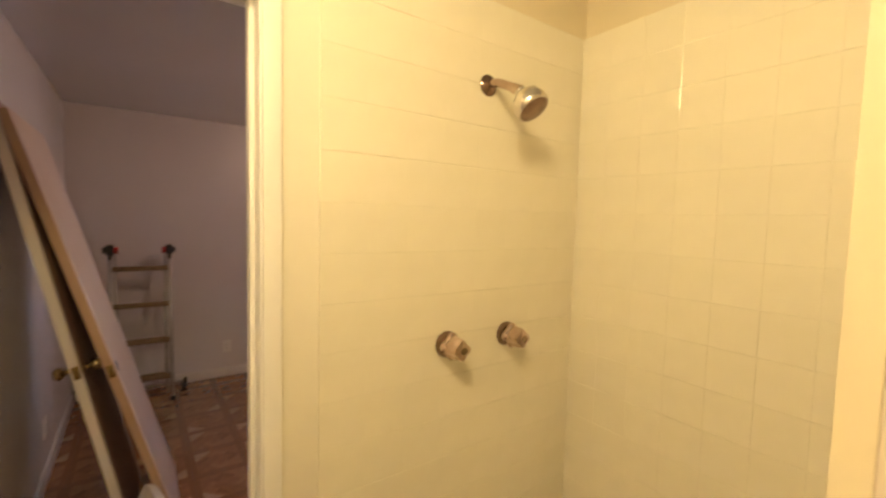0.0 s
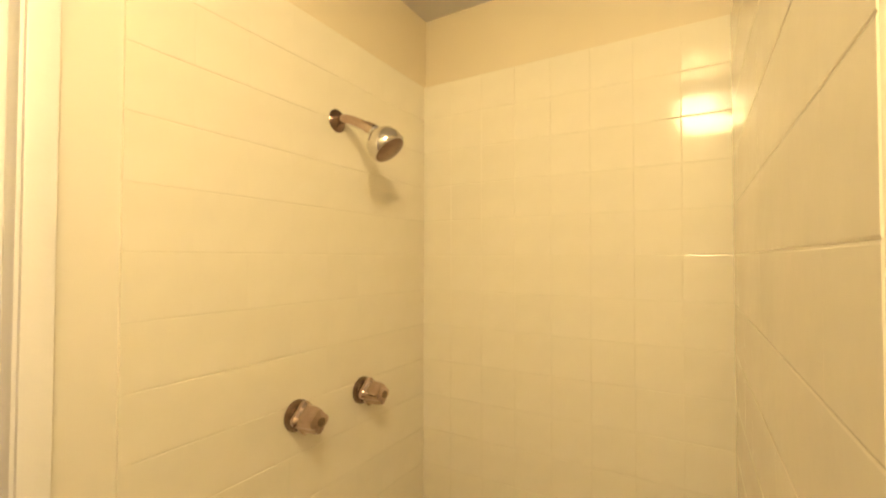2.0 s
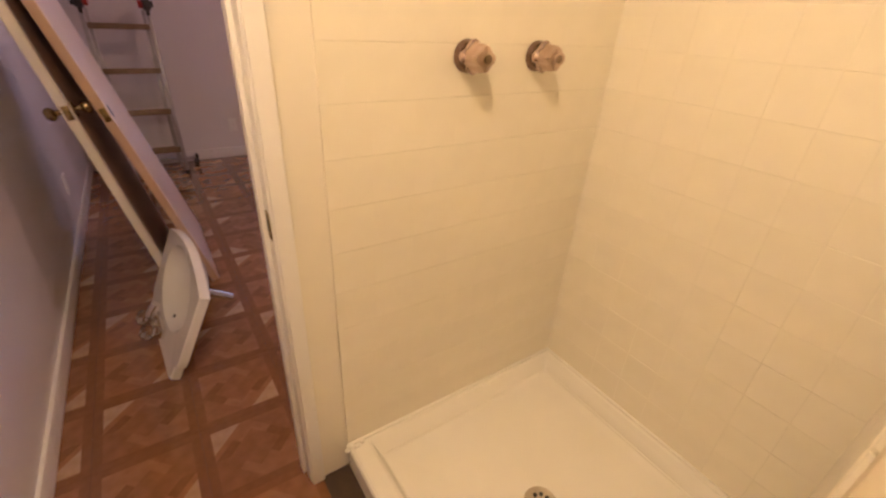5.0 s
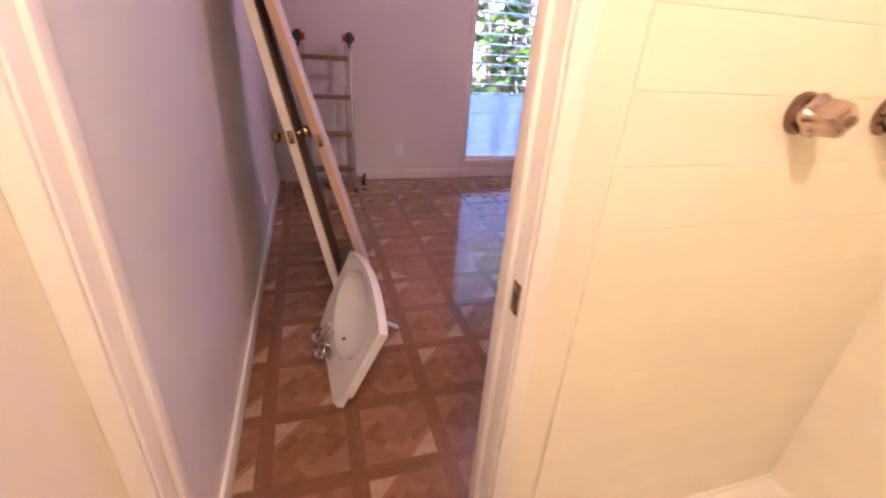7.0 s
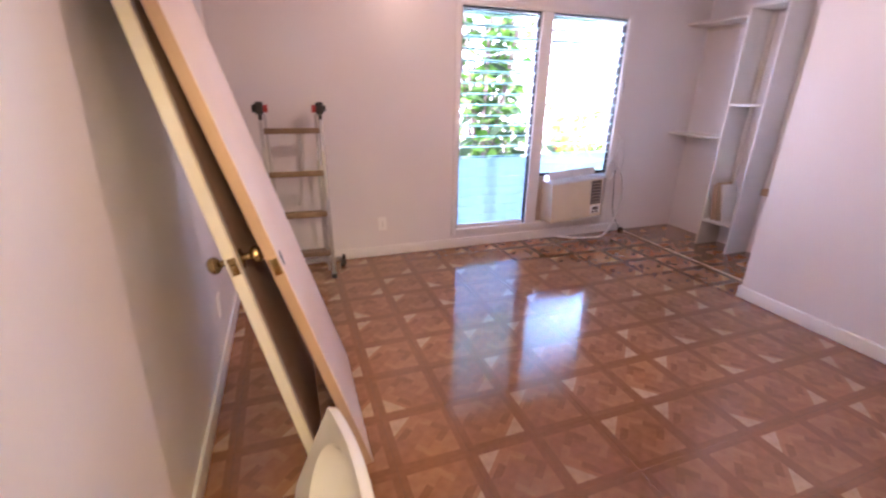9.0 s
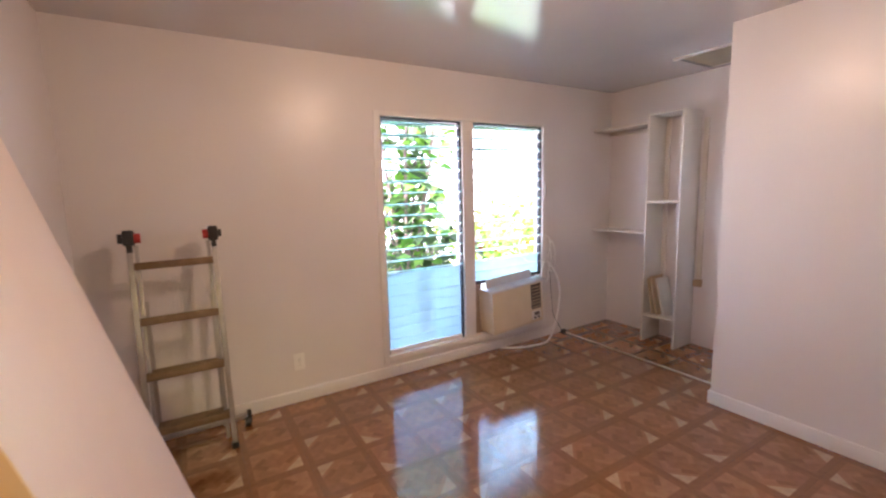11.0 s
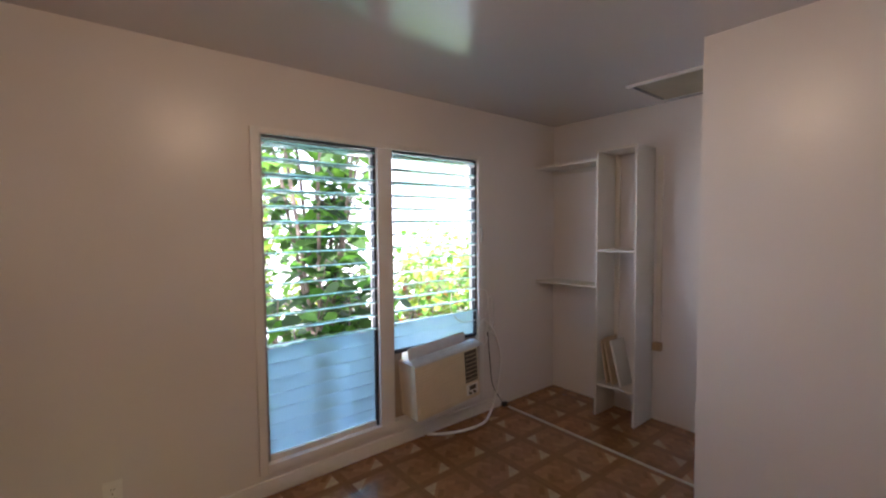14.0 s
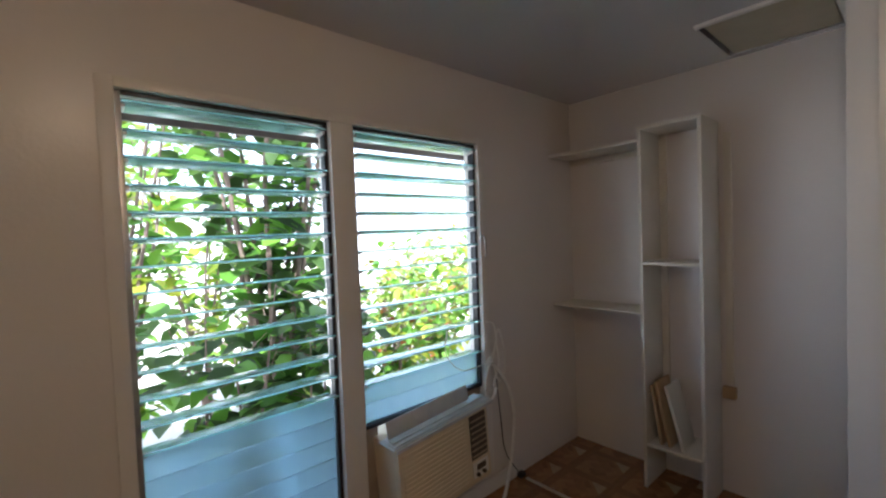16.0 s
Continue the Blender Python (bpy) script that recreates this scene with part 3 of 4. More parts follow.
def leaning_door(name, x_foot, x_top, label, edge, face_w, face_e, with_knob):
    """A slab standing on its foot, leaning west; local x thickness, y width, z along the slab."""
    lean = math.degrees(math.asin((x_foot - x_top) / DL))
    r = root(name, pose(x_foot, 2.42, 0.001) @ pose(0, 0, 0, 0, -lean, 0), label, "door", "doors leaning on the wall")
    bm = B()
    box(bm, 0.002, 0.002, 0.0, DT - 0.002, DW - 0.002, DL)
    part("core", bm, edge, r, "solid door edge")
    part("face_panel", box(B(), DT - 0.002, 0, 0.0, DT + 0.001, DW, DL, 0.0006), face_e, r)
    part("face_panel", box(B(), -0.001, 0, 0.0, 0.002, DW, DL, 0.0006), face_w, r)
    zk = 0.915
    if with_knob:
        part("painted_margin", box(B(), DT - 0.001, 0.0, 0.0, DT + 0.0016, 0.034, DL, 0.0004), DOORPAINT, r, "cream painted margin of the door face")
    part("latch_plate", box(B(), DT / 2 - 0.012, -0.0005, zk - 0.028, DT / 2 + 0.012, 0.0022, zk + 0.028, 0.0006), BRASS, r, "tarnished brass latch plate")
    if with_knob:
        part("latch_bolt", box(B(), DT / 2 - 0.006, -0.010, zk - 0.008, DT / 2 + 0.006, -0.0005, zk + 0.008, 0.002), BRASS, r)
        part("knob", lathe(B(), knob_profile(), pose(DT + 0.001, 0.062, zk, 0, 90, 0)), BRASS, r, "worn brass door knob")
        part("knob", lathe(B(), knob_profile(), pose(-0.001, 0.062, zk, 0, -90, 0)), BRASS, r, "worn brass door knob")
    else:
        part("bore_hole", cyl(B(), (DT + 0.0002, 0.062, zk), (DT + 0.0016, 0.062, zk), 0.026, seg=24), BLACK, r, "empty knob hole")
    return r


# The two sides that face the gap get the shade-brown colour.
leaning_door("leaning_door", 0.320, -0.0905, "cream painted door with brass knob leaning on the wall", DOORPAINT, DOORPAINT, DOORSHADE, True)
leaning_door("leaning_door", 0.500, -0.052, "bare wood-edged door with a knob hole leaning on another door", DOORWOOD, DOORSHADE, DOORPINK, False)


# ---- ladder ----
LX0, LX1 = 0.185, 0.590
ladder = root("folding_ladder", pose((LX0 + LX1) / 2, 4.285, 0), "folded aluminium ladder with red hinge locks leaning on the wall", "ladder")
lean = math.degrees(math.atan2(4.455 - 4.285, 1.26))
W2 = (LX1 - LX0) / 2
L = pose(0, 0, 0, -lean)
for s in (-1, 1):
    bm = B()
    x = s * W2
    box(bm, x - 0.014, 0.0, 0.0, x + 0.014, 0.030, 1.20, 0.003, L)
    part("outer_rail", bm, ALU, ladder, "dull aluminium rail")
    bm = B()
    box(bm, x - s * 0.030 - 0.010, 0.034, 0.06, x - s * 0.030 + 0.010, 0.060, 1.24, 0.003, L)
    part("inner_rail", bm, ALU, ladder)
    hinge = part("hinge_lock", box(B(), x - 0.026, -0.010, 1.238, x + 0.026, 0.064, 1.322, 0.012, L), BLACK, ladder, "black hinge housing")
    part("neck", box(B(), x - 0.013, 0.006, 1.195, x + 0.013, 0.044, 1.240, 0.003, L), BLACK, ladder)
    bm = cyl(B(), (x - s * 0.024, 0.027, 1.278), (x - s * 0.054, 0.027, 1.278), 0.027, seg=14)
    bmesh.ops.transform(bm, matrix=L, verts=bm.verts)
    part("release_knob", bm, RED, hinge, "red release knob")
    bm = box(B(), x + s * 0.024, 0.010, 1.258, x + s * 0.044, 0.046, 1.300, 0.004)
    bmesh.ops.transform(bm, matrix=L, verts=bm.verts)
    part("hinge_cap", bm, BLACK, hinge)
    part("foot", box(B(), x - 0.018, -0.006, 0.0, x + 0.018, 0.034, 0.035, 0.005), BLACK, ladder, "black rubber foot")
for k in range(4):
    z = 0.222 + 0.305 * k
    bm = B()
    box(bm, -W2 + 0.014, -0.004, z - 0.004, W2 - 0.014, 0.064, z + 0.004, 0.001, L)
    box(bm, -W2 + 0.014, -0.006, z - 0.034, W2 - 0.014, -0.002, z + 0.006, 0.001, L)
    box(bm, -W2 + 0.014, 0.060, z - 0.026, W2 - 0.014, 0.064, z + 0.004, 0.001, L)
    for y in (0.008, 0.020, 0.032, 0.044):
        box(bm, -W2 + 0.014, y, z + 0.004, W2 - 0.014, y + 0.004, z + 0.007, 0.0, L)
    if k < 2:
        for y in (0.070, 0.098):
            box(bm, -W2 + 0.036, y, z - 0.022, W2 - 0.036, y + 0.022, z + 0.006, 0.002, L)
    part("rung", bm, RUNG, ladder, "ribbed metal rung")
part("base_bar", box(B(), -W2, 0.235, 0.050, W2 + 0.10, 0.265, 0.078, 0.003), ALU, ladder, "stabiliser bar")
part("rear_rail", box(B(), -W2 + 0.02, 0.235, 0.05, -W2 + 0.045, 0.262, 0.9, 0.003, pose(0, 0, 0, -3)), ALU, ladder)
part("rear_rail", box(B(), W2 - 0.045, 0.235, 0.05, W2 - 0.02, 0.262, 0.9, 0.003, pose(0, 0, 0, -3)), ALU, ladder)
wheel = part("wheel", cyl(B(), (W2 + 0.080, 0.235, 0.030), (W2 + 0.112, 0.235, 0.030), 0.030, seg=20), BLACK, ladder, "small black wheel")
part("wheel_bracket", box(B(), W2 + 0.096, 0.225, 0.02, W2 + 0.120, 0.268, 0.095, 0.003), BLACK, ladder)


# ---- bathroom sink standing on its back edge ----
sink = root("bathroom_sink", pose(0.228, 2.02, 0.008) @ pose(0, 0, 0, 0, 25.0, 3.5), "white bow-front bathroom sink with faucet, standing on its edge", "sink")


def sink_outline():
    """Rim outline as (y, z): z runs from the faucet edge, on the floor, to the bowed front."""
    pts = [(-0.285, 0.0), (0.285, 0.0), (0.290, 0.072), (0.318, 0.086), (0.335, 0.406)]
    pts += [(0.335 - 0.67 * k / 14, 0.406 + 0.056 * math.sin(math.pi * k / 14)) for k in range(1, 14)]
    return pts + [(-0.335, 0.406), (-0.318, 0.086), (-0.290, 0.072)]


def sink_deck():
    """Rim, apron and bowl in one skin: rings run from the outer edge into the bowl. Local -x is the top side."""
    bm = B()
    n = 96
    out = sink_outline()
    cz, cyy = 0.262, 0.0

    def outer(a):
        d = Vector((math.cos(a), math.sin(a)))
        best = 9.0
        for p, q in zip(out, out[1:] + out[:1]):
            p, q = Vector(p) - Vector((cyy, cz)), Vector(q) - Vector((cyy, cz))
            e = q - p
            den = d.x * e.y - d.y * e.x
            if abs(den) < 1e-9:
                continue
            t = (p.x * e.y - p.y * e.x) / den
            u = (p.x * d.y - p.y * d.x) / den
            if t > 0 and -1e-6 <= u <= 1 + 1e-6:
                best = min(best, t)
        return d * best

    angles = [2 * math.pi * k / n for k in range(n)]
    bowl = [(0.235 * math.cos(a), 0.158 * math.sin(a) + 0.006) for a in angles]
    rings = [([outer(a) * 0.97 for a in angles], 0.040), ([outer(a) for a in angles], 0.034), ([outer(a) for a in angles], 0.006),
             ([outer(a) * 0.985 for a in angles], 0.0), ([outer(a) * 0.93 for a in angles], 0.002), ([Vector(b) * 1.04 for b in bowl], 0.003),
             ([Vector(b) for b in bowl], 0.012), ([Vector(b) * 0.90 for b in bowl], 0.045), ([Vector(b) * 0.70 for b in bowl], 0.075),
             ([Vector(b) * 0.35 for b in bowl], 0.092), ([Vector(b) * 0.12 for b in bowl], 0.095)]
    vs = [[bm.verts.new((x, p.x + cyy, p.y + cz)) for p in ring] for ring, x in rings]
    for p, q in zip(vs, vs[1:]):
        for k in range(n):
            bm.faces.new((p[k], p[(k + 1) % n], q[(k + 1) % n], q[k]))
    under = [[bm.verts.new((x, b.x * s + cyy, b.y * s + cz)) for b in map(Vector, bowl)] for s, x in ((1.04, 0.040), (0.94, 0.060), (0.74, 0.088), (0.38, 0.104), (0.12, 0.107))]
    for p, q in zip([vs[0]] + under, under):
        for k in range(n):
            bm.faces.new((p[k], q[k], q[(k + 1) % n], p[(k + 1) % n]))
    bm.faces.new(vs[-1])
    bm.faces.new(under[-1])
    return bm


part("basin", sink_deck(), PORCELAIN, sink, "white enamel basin with a faint stain")
part("overflow_hole", cyl(B(), (0.028, 0.0, 0.130), (0.034, 0.0, 0.128), 0.007, seg=12), BLACK, sink, "small dark overflow hole")
part("drain_ring", lathe(B(), [(0.001, 0.0), (0.020, 0.0), (0.024, 0.004)], pose(0.092, 0, 0.267, 0, -90, 0)), PORCELAIN, sink, "white drain stopper")
part("tailpiece", cyl(B(), (0.106, 0, 0.258), (0.240, 0, 0.238), 0.017, seg=16), CHROME, sink, "chrome drain tailpiece")
part("drain_nut", cyl(B(), (0.108, 0, 0.267), (0.130, 0, 0.267), 0.030, seg=8), BLACK, sink, "dark drain nut")
faucet = part("faucet", box(B(), -0.022, -0.060, 0.048, 0.003, 0.100, 0.093, 0.008), CHROME, sink, "dull chrome faucet base")
part("spout", tube(B(), [(-0.020, 0.02, 0.070), (-0.046, 0.02, 0.080), (-0.054, 0.02, 0.118), (-0.044, 0.02, 0.172)], 0.0185, 12), CHROME, faucet)
for dy in (-0.058, 0.058):
    part("faucet_handle", lathe(B(), [(0.016, 0.0), (0.013, 0.018), (0.030, 0.026), (0.033, 0.054), (0.022, 0.066)], pose(-0.018, dy + 0.02, 0.070, 0, -90, 0), 12), glass("clear_acrylic" if dy < 0 else "clear_acrylic_handle", (0.9, 0.88, 0.85), 0.12), faucet, "clear acrylic handle")
part("popup_rod", cyl(B(), (0.05, 0.02, 0.03), (0.23, 0.05, 0.02), 0.003, seg=8), CHROME, sink)
for dy in (-0.055, 0.055):
    part("supply_stub", cyl(B(), (0.04, dy, 0.062), (0.115, dy, 0.062), 0.010, seg=10), BLACK, sink, "dark supply stub")


# ---- shower tray ----
tray = root("shower_tray", pose(SX0, SY0, 0), "cream enamelled shower tray with a raised curb and drain", "shower tray")
w, d = SX1 - SX0, SY1 - SY0
bm = B()


def rect(x0, y0, x1, y1, z):
    return [bm.verts.new(p) for p in ((x0, y0, z), (x1, y0, z), (x1, y1, z), (x0, y1, z))]


rr = [rect(0.0, 0.002, w - 0.002, d - 0.002, 0.0), rect(0.0, 0.002, w - 0.002, d - 0.002, 0.092), rect(0.008, 0.004, w - 0.004, d - 0.004, 0.102),
      rect(0.066, 0.020, w - 0.020, d - 0.020, 0.102), rect(0.075, 0.034, w - 0.034, d - 0.034, 0.090), rect(0.095, 0.060, w - 0.060, d - 0.060, 0.050),
      rect(0.130, 0.090, w - 0.090, d - 0.090, 0.042), rect(0.40, 0.40, w - 0.40, d - 0.40, 0.034)]
for p, q in zip(rr, rr[1:]):
    for k in range(4):
        bm.faces.new((p[k], p[(k + 1) % 4], q[(k + 1) % 4], q[k]))
bm.faces.new(rr[0][::-1])
bm.faces.new(rr[-1])
bmesh.ops.bevel(bm, geom=[e for e in bm.edges], offset=0.004, segments=2, affect="EDGES")
part("basin", bm, TRAY, tray)
part("caulk_bead", box(B(), 0.0, d - 0.014, 0.098, w - 0.002, d - 0.002, 0.110, 0.004), TRAY, tray, "smeared white caulk")
part("caulk_bead", box(B(), w - 0.014, 0.002, 0.098, w - 0.002, d - 0.014, 0.110, 0.004), TRAY, tray, "smeared white caulk")
part("caulk_bead", box(B(), 0.0, 0.002, 0.098, w - 0.014, 0.014, 0.110, 0.004), TRAY, tray, "smeared white caulk")
for k in range(5):
    bm = B()
    bmesh.ops.create_icosphere(bm, subdivisions=2, radius=1.0)
    for v in bm.verts:
        v.co *= 1 + 0.35 * noise.noise(v.co * 1.7 + Vector((k * 3.1, 0, 0)))
    bmesh.ops.transform(bm, matrix=pose(0.004 + 0.010 * k - 0.02 * (k % 2), d - 0.012 - 0.006 * (k % 3), 0.106 - 0.012 * (k % 2)) @ Matrix.Diagonal((0.012 - 0.001 * k, 0.008, 0.005, 1)), verts=bm.verts)
    part("caulk_lump", bm, TRAY, tray)
drain = part("drain", lathe(B(), [(0.050, 0.030), (0.052, 0.038), (0.046, 0.041), (0.001, 0.0395)], pose(w / 2 - 0.015, d / 2, 0)), CHROME, tray, "round metal drain grate")
for a in range(8):
    x, y = w / 2 - 0.015 + 0.026 * math.cos(a * math.pi / 4), d / 2 + 0.026 * math.sin(a * math.pi / 4)
    part("drain_hole", cyl(B(), (x, y, 0.0395), (x, y, 0.0418), 0.0065, seg=8), BLACK, drain)

# ---- shower fittings ----
arm = root("wall_shower", pose(1.185, SY1, 1.962), "worn chrome shower head on a bent arm", "shower")
part("wall_flange", lathe(B(), [(0.030, 0.0), (0.030, 0.006), (0.018, 0.018), (0.012, 0.020)], pose(0, 0, 0, 90, 0, 0)), DARKCHROME, arm, "blackened flange")
part("arm", tube(B(), [(0, 0, 0), (0.003, -0.030, 0.002), (0.007, -0.060, -0.008), (0.014, -0.115, -0.036)], 0.0118, 12), PINKCHROME, arm)
part("collar", cyl(B(), (0.0115, -0.096, -0.0265), (0.0142, -0.117, -0.037), 0.0145), BROWNCHROME, arm, "tarnished collar nut")
hd_m = pose(0.014, -0.115, -0.036) @ Vector((0.12, -0.62, -0.77)).to_track_quat("Z", "Y").to_matrix().to_4x4()
head = part("head", lathe(B(), [(0.010, -0.004), (0.016, 0.002), (0.015, 0.010), (0.026, 0.016), (0.040, 0.030), (0.046, 0.048), (0.046, 0.066), (0.042, 0.072)], hd_m), CHROME, arm)
part("spray_face", lathe(B(), [(0.041, 0.0715), (0.034, 0.0745), (0.001, 0.0745)], hd_m), DARKCHROME, head, "brown tarnished spray plate")
def lobed(bm, profile, m, lobes=4, seg=40):
    """A turned handle whose radius swells into lobes round its axis."""
    rings = []
    for r, z in profile:
        ring = []
        for k in range(seg):
            a = 2 * math.pi * k / seg
            f = r * (1 + 0.13 * math.cos(lobes * a))
            ring.append(bm.verts.new((f * math.cos(a), f * math.sin(a), z)))
        rings.append(ring)
    for p, q in zip(rings, rings[1:]):
        for k in range(seg):
            bm.faces.new((p[k], p[(k + 1) % seg], q[(k + 1) % seg], q[k]))
    bm.faces.new(rings[0][::-1])
    bm.faces.new(rings[-1])
    bmesh.ops.transform(bm, matrix=m, verts=bm.verts)
    return bm


for x, lab in ((1.062, "stained chrome shower tap with a lobed handle"), (1.286, "stained chrome shower tap with a lobed handle")):
    tap = root("shower_tap", pose(x, SY1, 1.240), lab, "shower tap", "shower taps")
    up = pose(0, 0, 0, 90, 0, 0)
    part("flange", lathe(B(), [(0.036, 0.0), (0.037, 0.010), (0.032, 0.022), (0.018, 0.027)], up, 24), DARKCHROME, tap, "blackened round flange")
    part("stem", lathe(B(), [(0.012, 0.018), (0.012, 0.066)], up, 12), CHROME, tap)
    h = part("handle", lobed(B(), [(0.016, 0.023), (0.033, 0.027), (0.034, 0.036), (0.028, 0.044), (0.027, 0.068), (0.024, 0.080), (0.014, 0.085)], up), PINKCHROME, tap, "lobed chrome handle with a brownish stain")
    part("cap", lathe(B(), [(0.010, 0.083), (0.010, 0.0870), (0.006, 0.0880)], up, 12), RUNG, h)


# ---- ceiling lights, out of view ----
def dome_light(x, y, label, drop):
    r = root("ceiling_light", pose(x, y, H), label, "ceiling light")
    part("canopy", lathe(B(), [(0.068, -0.030 * drop), (0.150, -0.062 * drop), (0.153, -0.060 * drop), (0.120, -0.006), (0.110, 0.0)]), TRIM, r)
    ob = part("shade", lathe(B(), [(0.020, -0.158 * drop), (0.058, -0.148 * drop), (0.080, -0.115 * drop), (0.080, -0.075 * drop), (0.064, -0.034 * drop)]), GLOBE, r, "lit glass globe")
    ob.visible_shadow = False
    return r


dome_light(0.325, 0.228, "small lit glass globe light on the bathroom ceiling", 0.7)
dome_light(1.68, 2.93, "small lit glass globe light on the bedroom ceiling", 1.0)


# ---- garden outside ----
G = -0.75
bm = B()
vs = {}
for i in range(-2, 22):
    for j in range(0, 30):
        vs[i, j] = bm.verts.new((i * 1.4 - 12, 4.6 + j * 1.5, G + 0.08 * noise.noise((i * 0.7, j * 0.7, 0))))
for i in range(-2, 21):
    for j in range(0, 29):
        bm.faces.new((vs[i, j], vs[i + 1, j], vs[i + 1, j + 1], vs[i, j + 1]))
solid("ground", bm, SOIL, "pale sunlit garden ground under the plants")
far = B()
box(far, -500, -500, G - 1.2, 500, 500, G - 0.9)
solid("ground_far", far, SOIL, "flat ground reaching the horizon")

# Unseen roof and attic walls, added to keep daylight out of the hatch gap.
bm = B()
box(bm, -0.3, -1.7, H + 0.35, 4.6, 4.80, H + 0.42)
solid("roof", bm, ROOF, "flat roof sheet over the rooms, added out of view", "roof")
bm = B()
box(bm, -0.3, -1.7, H + 0.1, -0.2, 4.80, H + 0.35)
box(bm, 4.5, -1.7, H + 0.1, 4.6, 4.80, H + 0.35)
box(bm, -0.2, -1.7, H + 0.1, 4.5, -1.6, H + 0.35)
box(bm, -0.2, 4.70, H + 0.1, 4.5, 4.80, H + 0.35)
solid("wall_attic", bm, EXTERIOR, "unseen low wall added under the roof to keep sky light out of the hatch", "wall")
eave = root("roof_eave", pose(0, NY + 0.13, H - 0.28), "dark eave with rafters outside the window", "eave", kind="structure")
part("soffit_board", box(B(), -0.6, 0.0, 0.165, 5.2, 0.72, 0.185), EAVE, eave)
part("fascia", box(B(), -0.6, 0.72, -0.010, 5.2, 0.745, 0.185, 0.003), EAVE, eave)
for k in range(9):
    x = -0.4 + 0.61 * k
    part("rafter", box(B(), x, 0.0, 0.065, x + 0.04, 0.72, 0.165), EXTERIOR, eave, "pale painted rafter")


def leaf(bm, base, direction, length, width, roll):
    """A folded leaf of eight triangles with a pointed tip."""
    d = direction.normalized()
    side = d.cross(Vector((0, 0, 1)))
    side = side.normalized() if side.length > 0.05 else Vector((1, 0, 0))
    up = side.cross(d)
    c, s = math.cos(roll), math.sin(roll)
    side, up = side * c + up * s, up * c - side * s
    rib = [base + d * (length * f) - Vector((0, 0, 1)) * (length * 0.22 * f * f) for f in (0.0, 0.35, 0.70, 1.0)]
    v0 = bm.verts.new(rib[0])
    mids = [bm.verts.new(rib[1]), bm.verts.new(rib[2])]
    tip = bm.verts.new(rib[3])
    for sg in (-1, 1):
        e1 = bm.verts.new(rib[1] + side * (sg * width * 0.5) + up * (width * 0.12))
        e2 = bm.verts.new(rib[2] + side * (sg * width * 0.40) + up * (width * 0.10))
        bm.faces.new((v0, e1, mids[0]))
        bm.faces.new((mids[0], e1, e2, mids[1]))
        bm.faces.new((mids[1], e2, tip))


def rnd(a, b):
    return random.uniform(a, b)


def plant(name, x, y, stems, reach, height, leaves, size, mats, label, category, spread=1.0, thick=1.0):
    """Stems that fork upward, with whorls of leaves along them, in up to two leaf colours."""
    r = root(name, pose(x, y, G - 0.03), label, category)
    bm = B()
    crowns = {m.name: B() for m in mats}
    for s in range(stems):
        a = 2 * math.pi * (s + rnd(0, 0.7)) / stems
        tip = Vector((math.cos(a) * reach * rnd(0.4, 1.0), math.sin(a) * reach * rnd(0.4, 1.0), height * rnd(0.75, 1.0)))
        mid = tip * 0.5 + Vector((rnd(-.12, .12), rnd(-.12, .12), height * 0.08))
        r0 = (0.012 + 0.010 * height / 3) * thick
        pts = [Vector((rnd(-.05, .05), rnd(-.05, .05), 0)), mid * 0.5 + Vector((0, 0, height * .06)), mid, (mid + tip) * 0.5, tip]
        for p, q, ra, rb in zip(pts, pts[1:], (1.0, .8, .6, .4), (.8, .6, .4, .2)):
            cyl(bm, p, q, r0 * ra, r0 * rb, 6)
        for b in range(leaves):
            f = (b + rnd(0, 1)) / leaves
            f = 0.12 + 0.88 * f
            k = min(int(f * 4), 3)
            base = pts[k].lerp(pts[k + 1], f * 4 - k)
            off = Vector((rnd(-1, 1), rnd(-1, 1), rnd(-0.5, 0.6))) * (0.30 * spread * (0.4 + f))
            if off.length > 0.12:
                cyl(bm, base, base + off, 0.004, 0.002, 4)
            for w in range(random.randint(2, 4)):
                d = Vector((rnd(-1, 1), rnd(-1, 1), rnd(-0.5, 0.7)))
                leaf(crowns[random.choice(mats).name], base + off, d, size * rnd(0.6, 1.15), size * rnd(0.45, 0.68), rnd(-0.6, 0.6))
    part("trunk", bm, BARK, r)
    for c, m in ((crowns[k], bpy.data.materials[k]) for k in crowns):
        if len(c.verts):
            part("crown", c, m, r, "leafy crown")
        else:
            c.free()
    return r


random.seed(11)
# Unseen dark ground, added so that less light reaches the lower panes.
BED = surface("dark_added_ground", (0.05, 0.04, 0.03), (0.11, 0.09, 0.07), 0.9, 3.0, 0.5, 30.0)
solid("planting_bed", box(B(), 0.2, 4.85, G - 0.1, 5.2, 7.4, G + 0.11, 0.03), BED, "unseen dark ground slab added below the window to dim the lower panes", "ground")
plant("broadleaf_tree", 2.95, 6.75, 9, 1.00, 5.2, 38, 0.27, [LEAF, LEAFDARK], "broad-leaved green tree close outside the window", "tree", thick=1.05)
plant("broadleaf_tree", 1.9, 7.7, 8, 1.1, 4.6, 20, 0.25, [LEAF, LEAFYELLOW, LEAF], "broad-leaved green tree with drooping leaves", "tree")
plant("broadleaf_tree", 3.0, 9.6, 7, 1.2, 4.0, 24, 0.24, [LEAF, LEAFYELLOW], "broad-leaved tree farther out in the garden", "tree")
plant("croton_bush", 4.6, 7.2, 9, 0.8, 1.9, 44, 0.15, [LEAFYELLOW] * 6 + [LEAF] * 6 + [LEAFRED], "yellow-green croton bush with some red leaves", "bush")
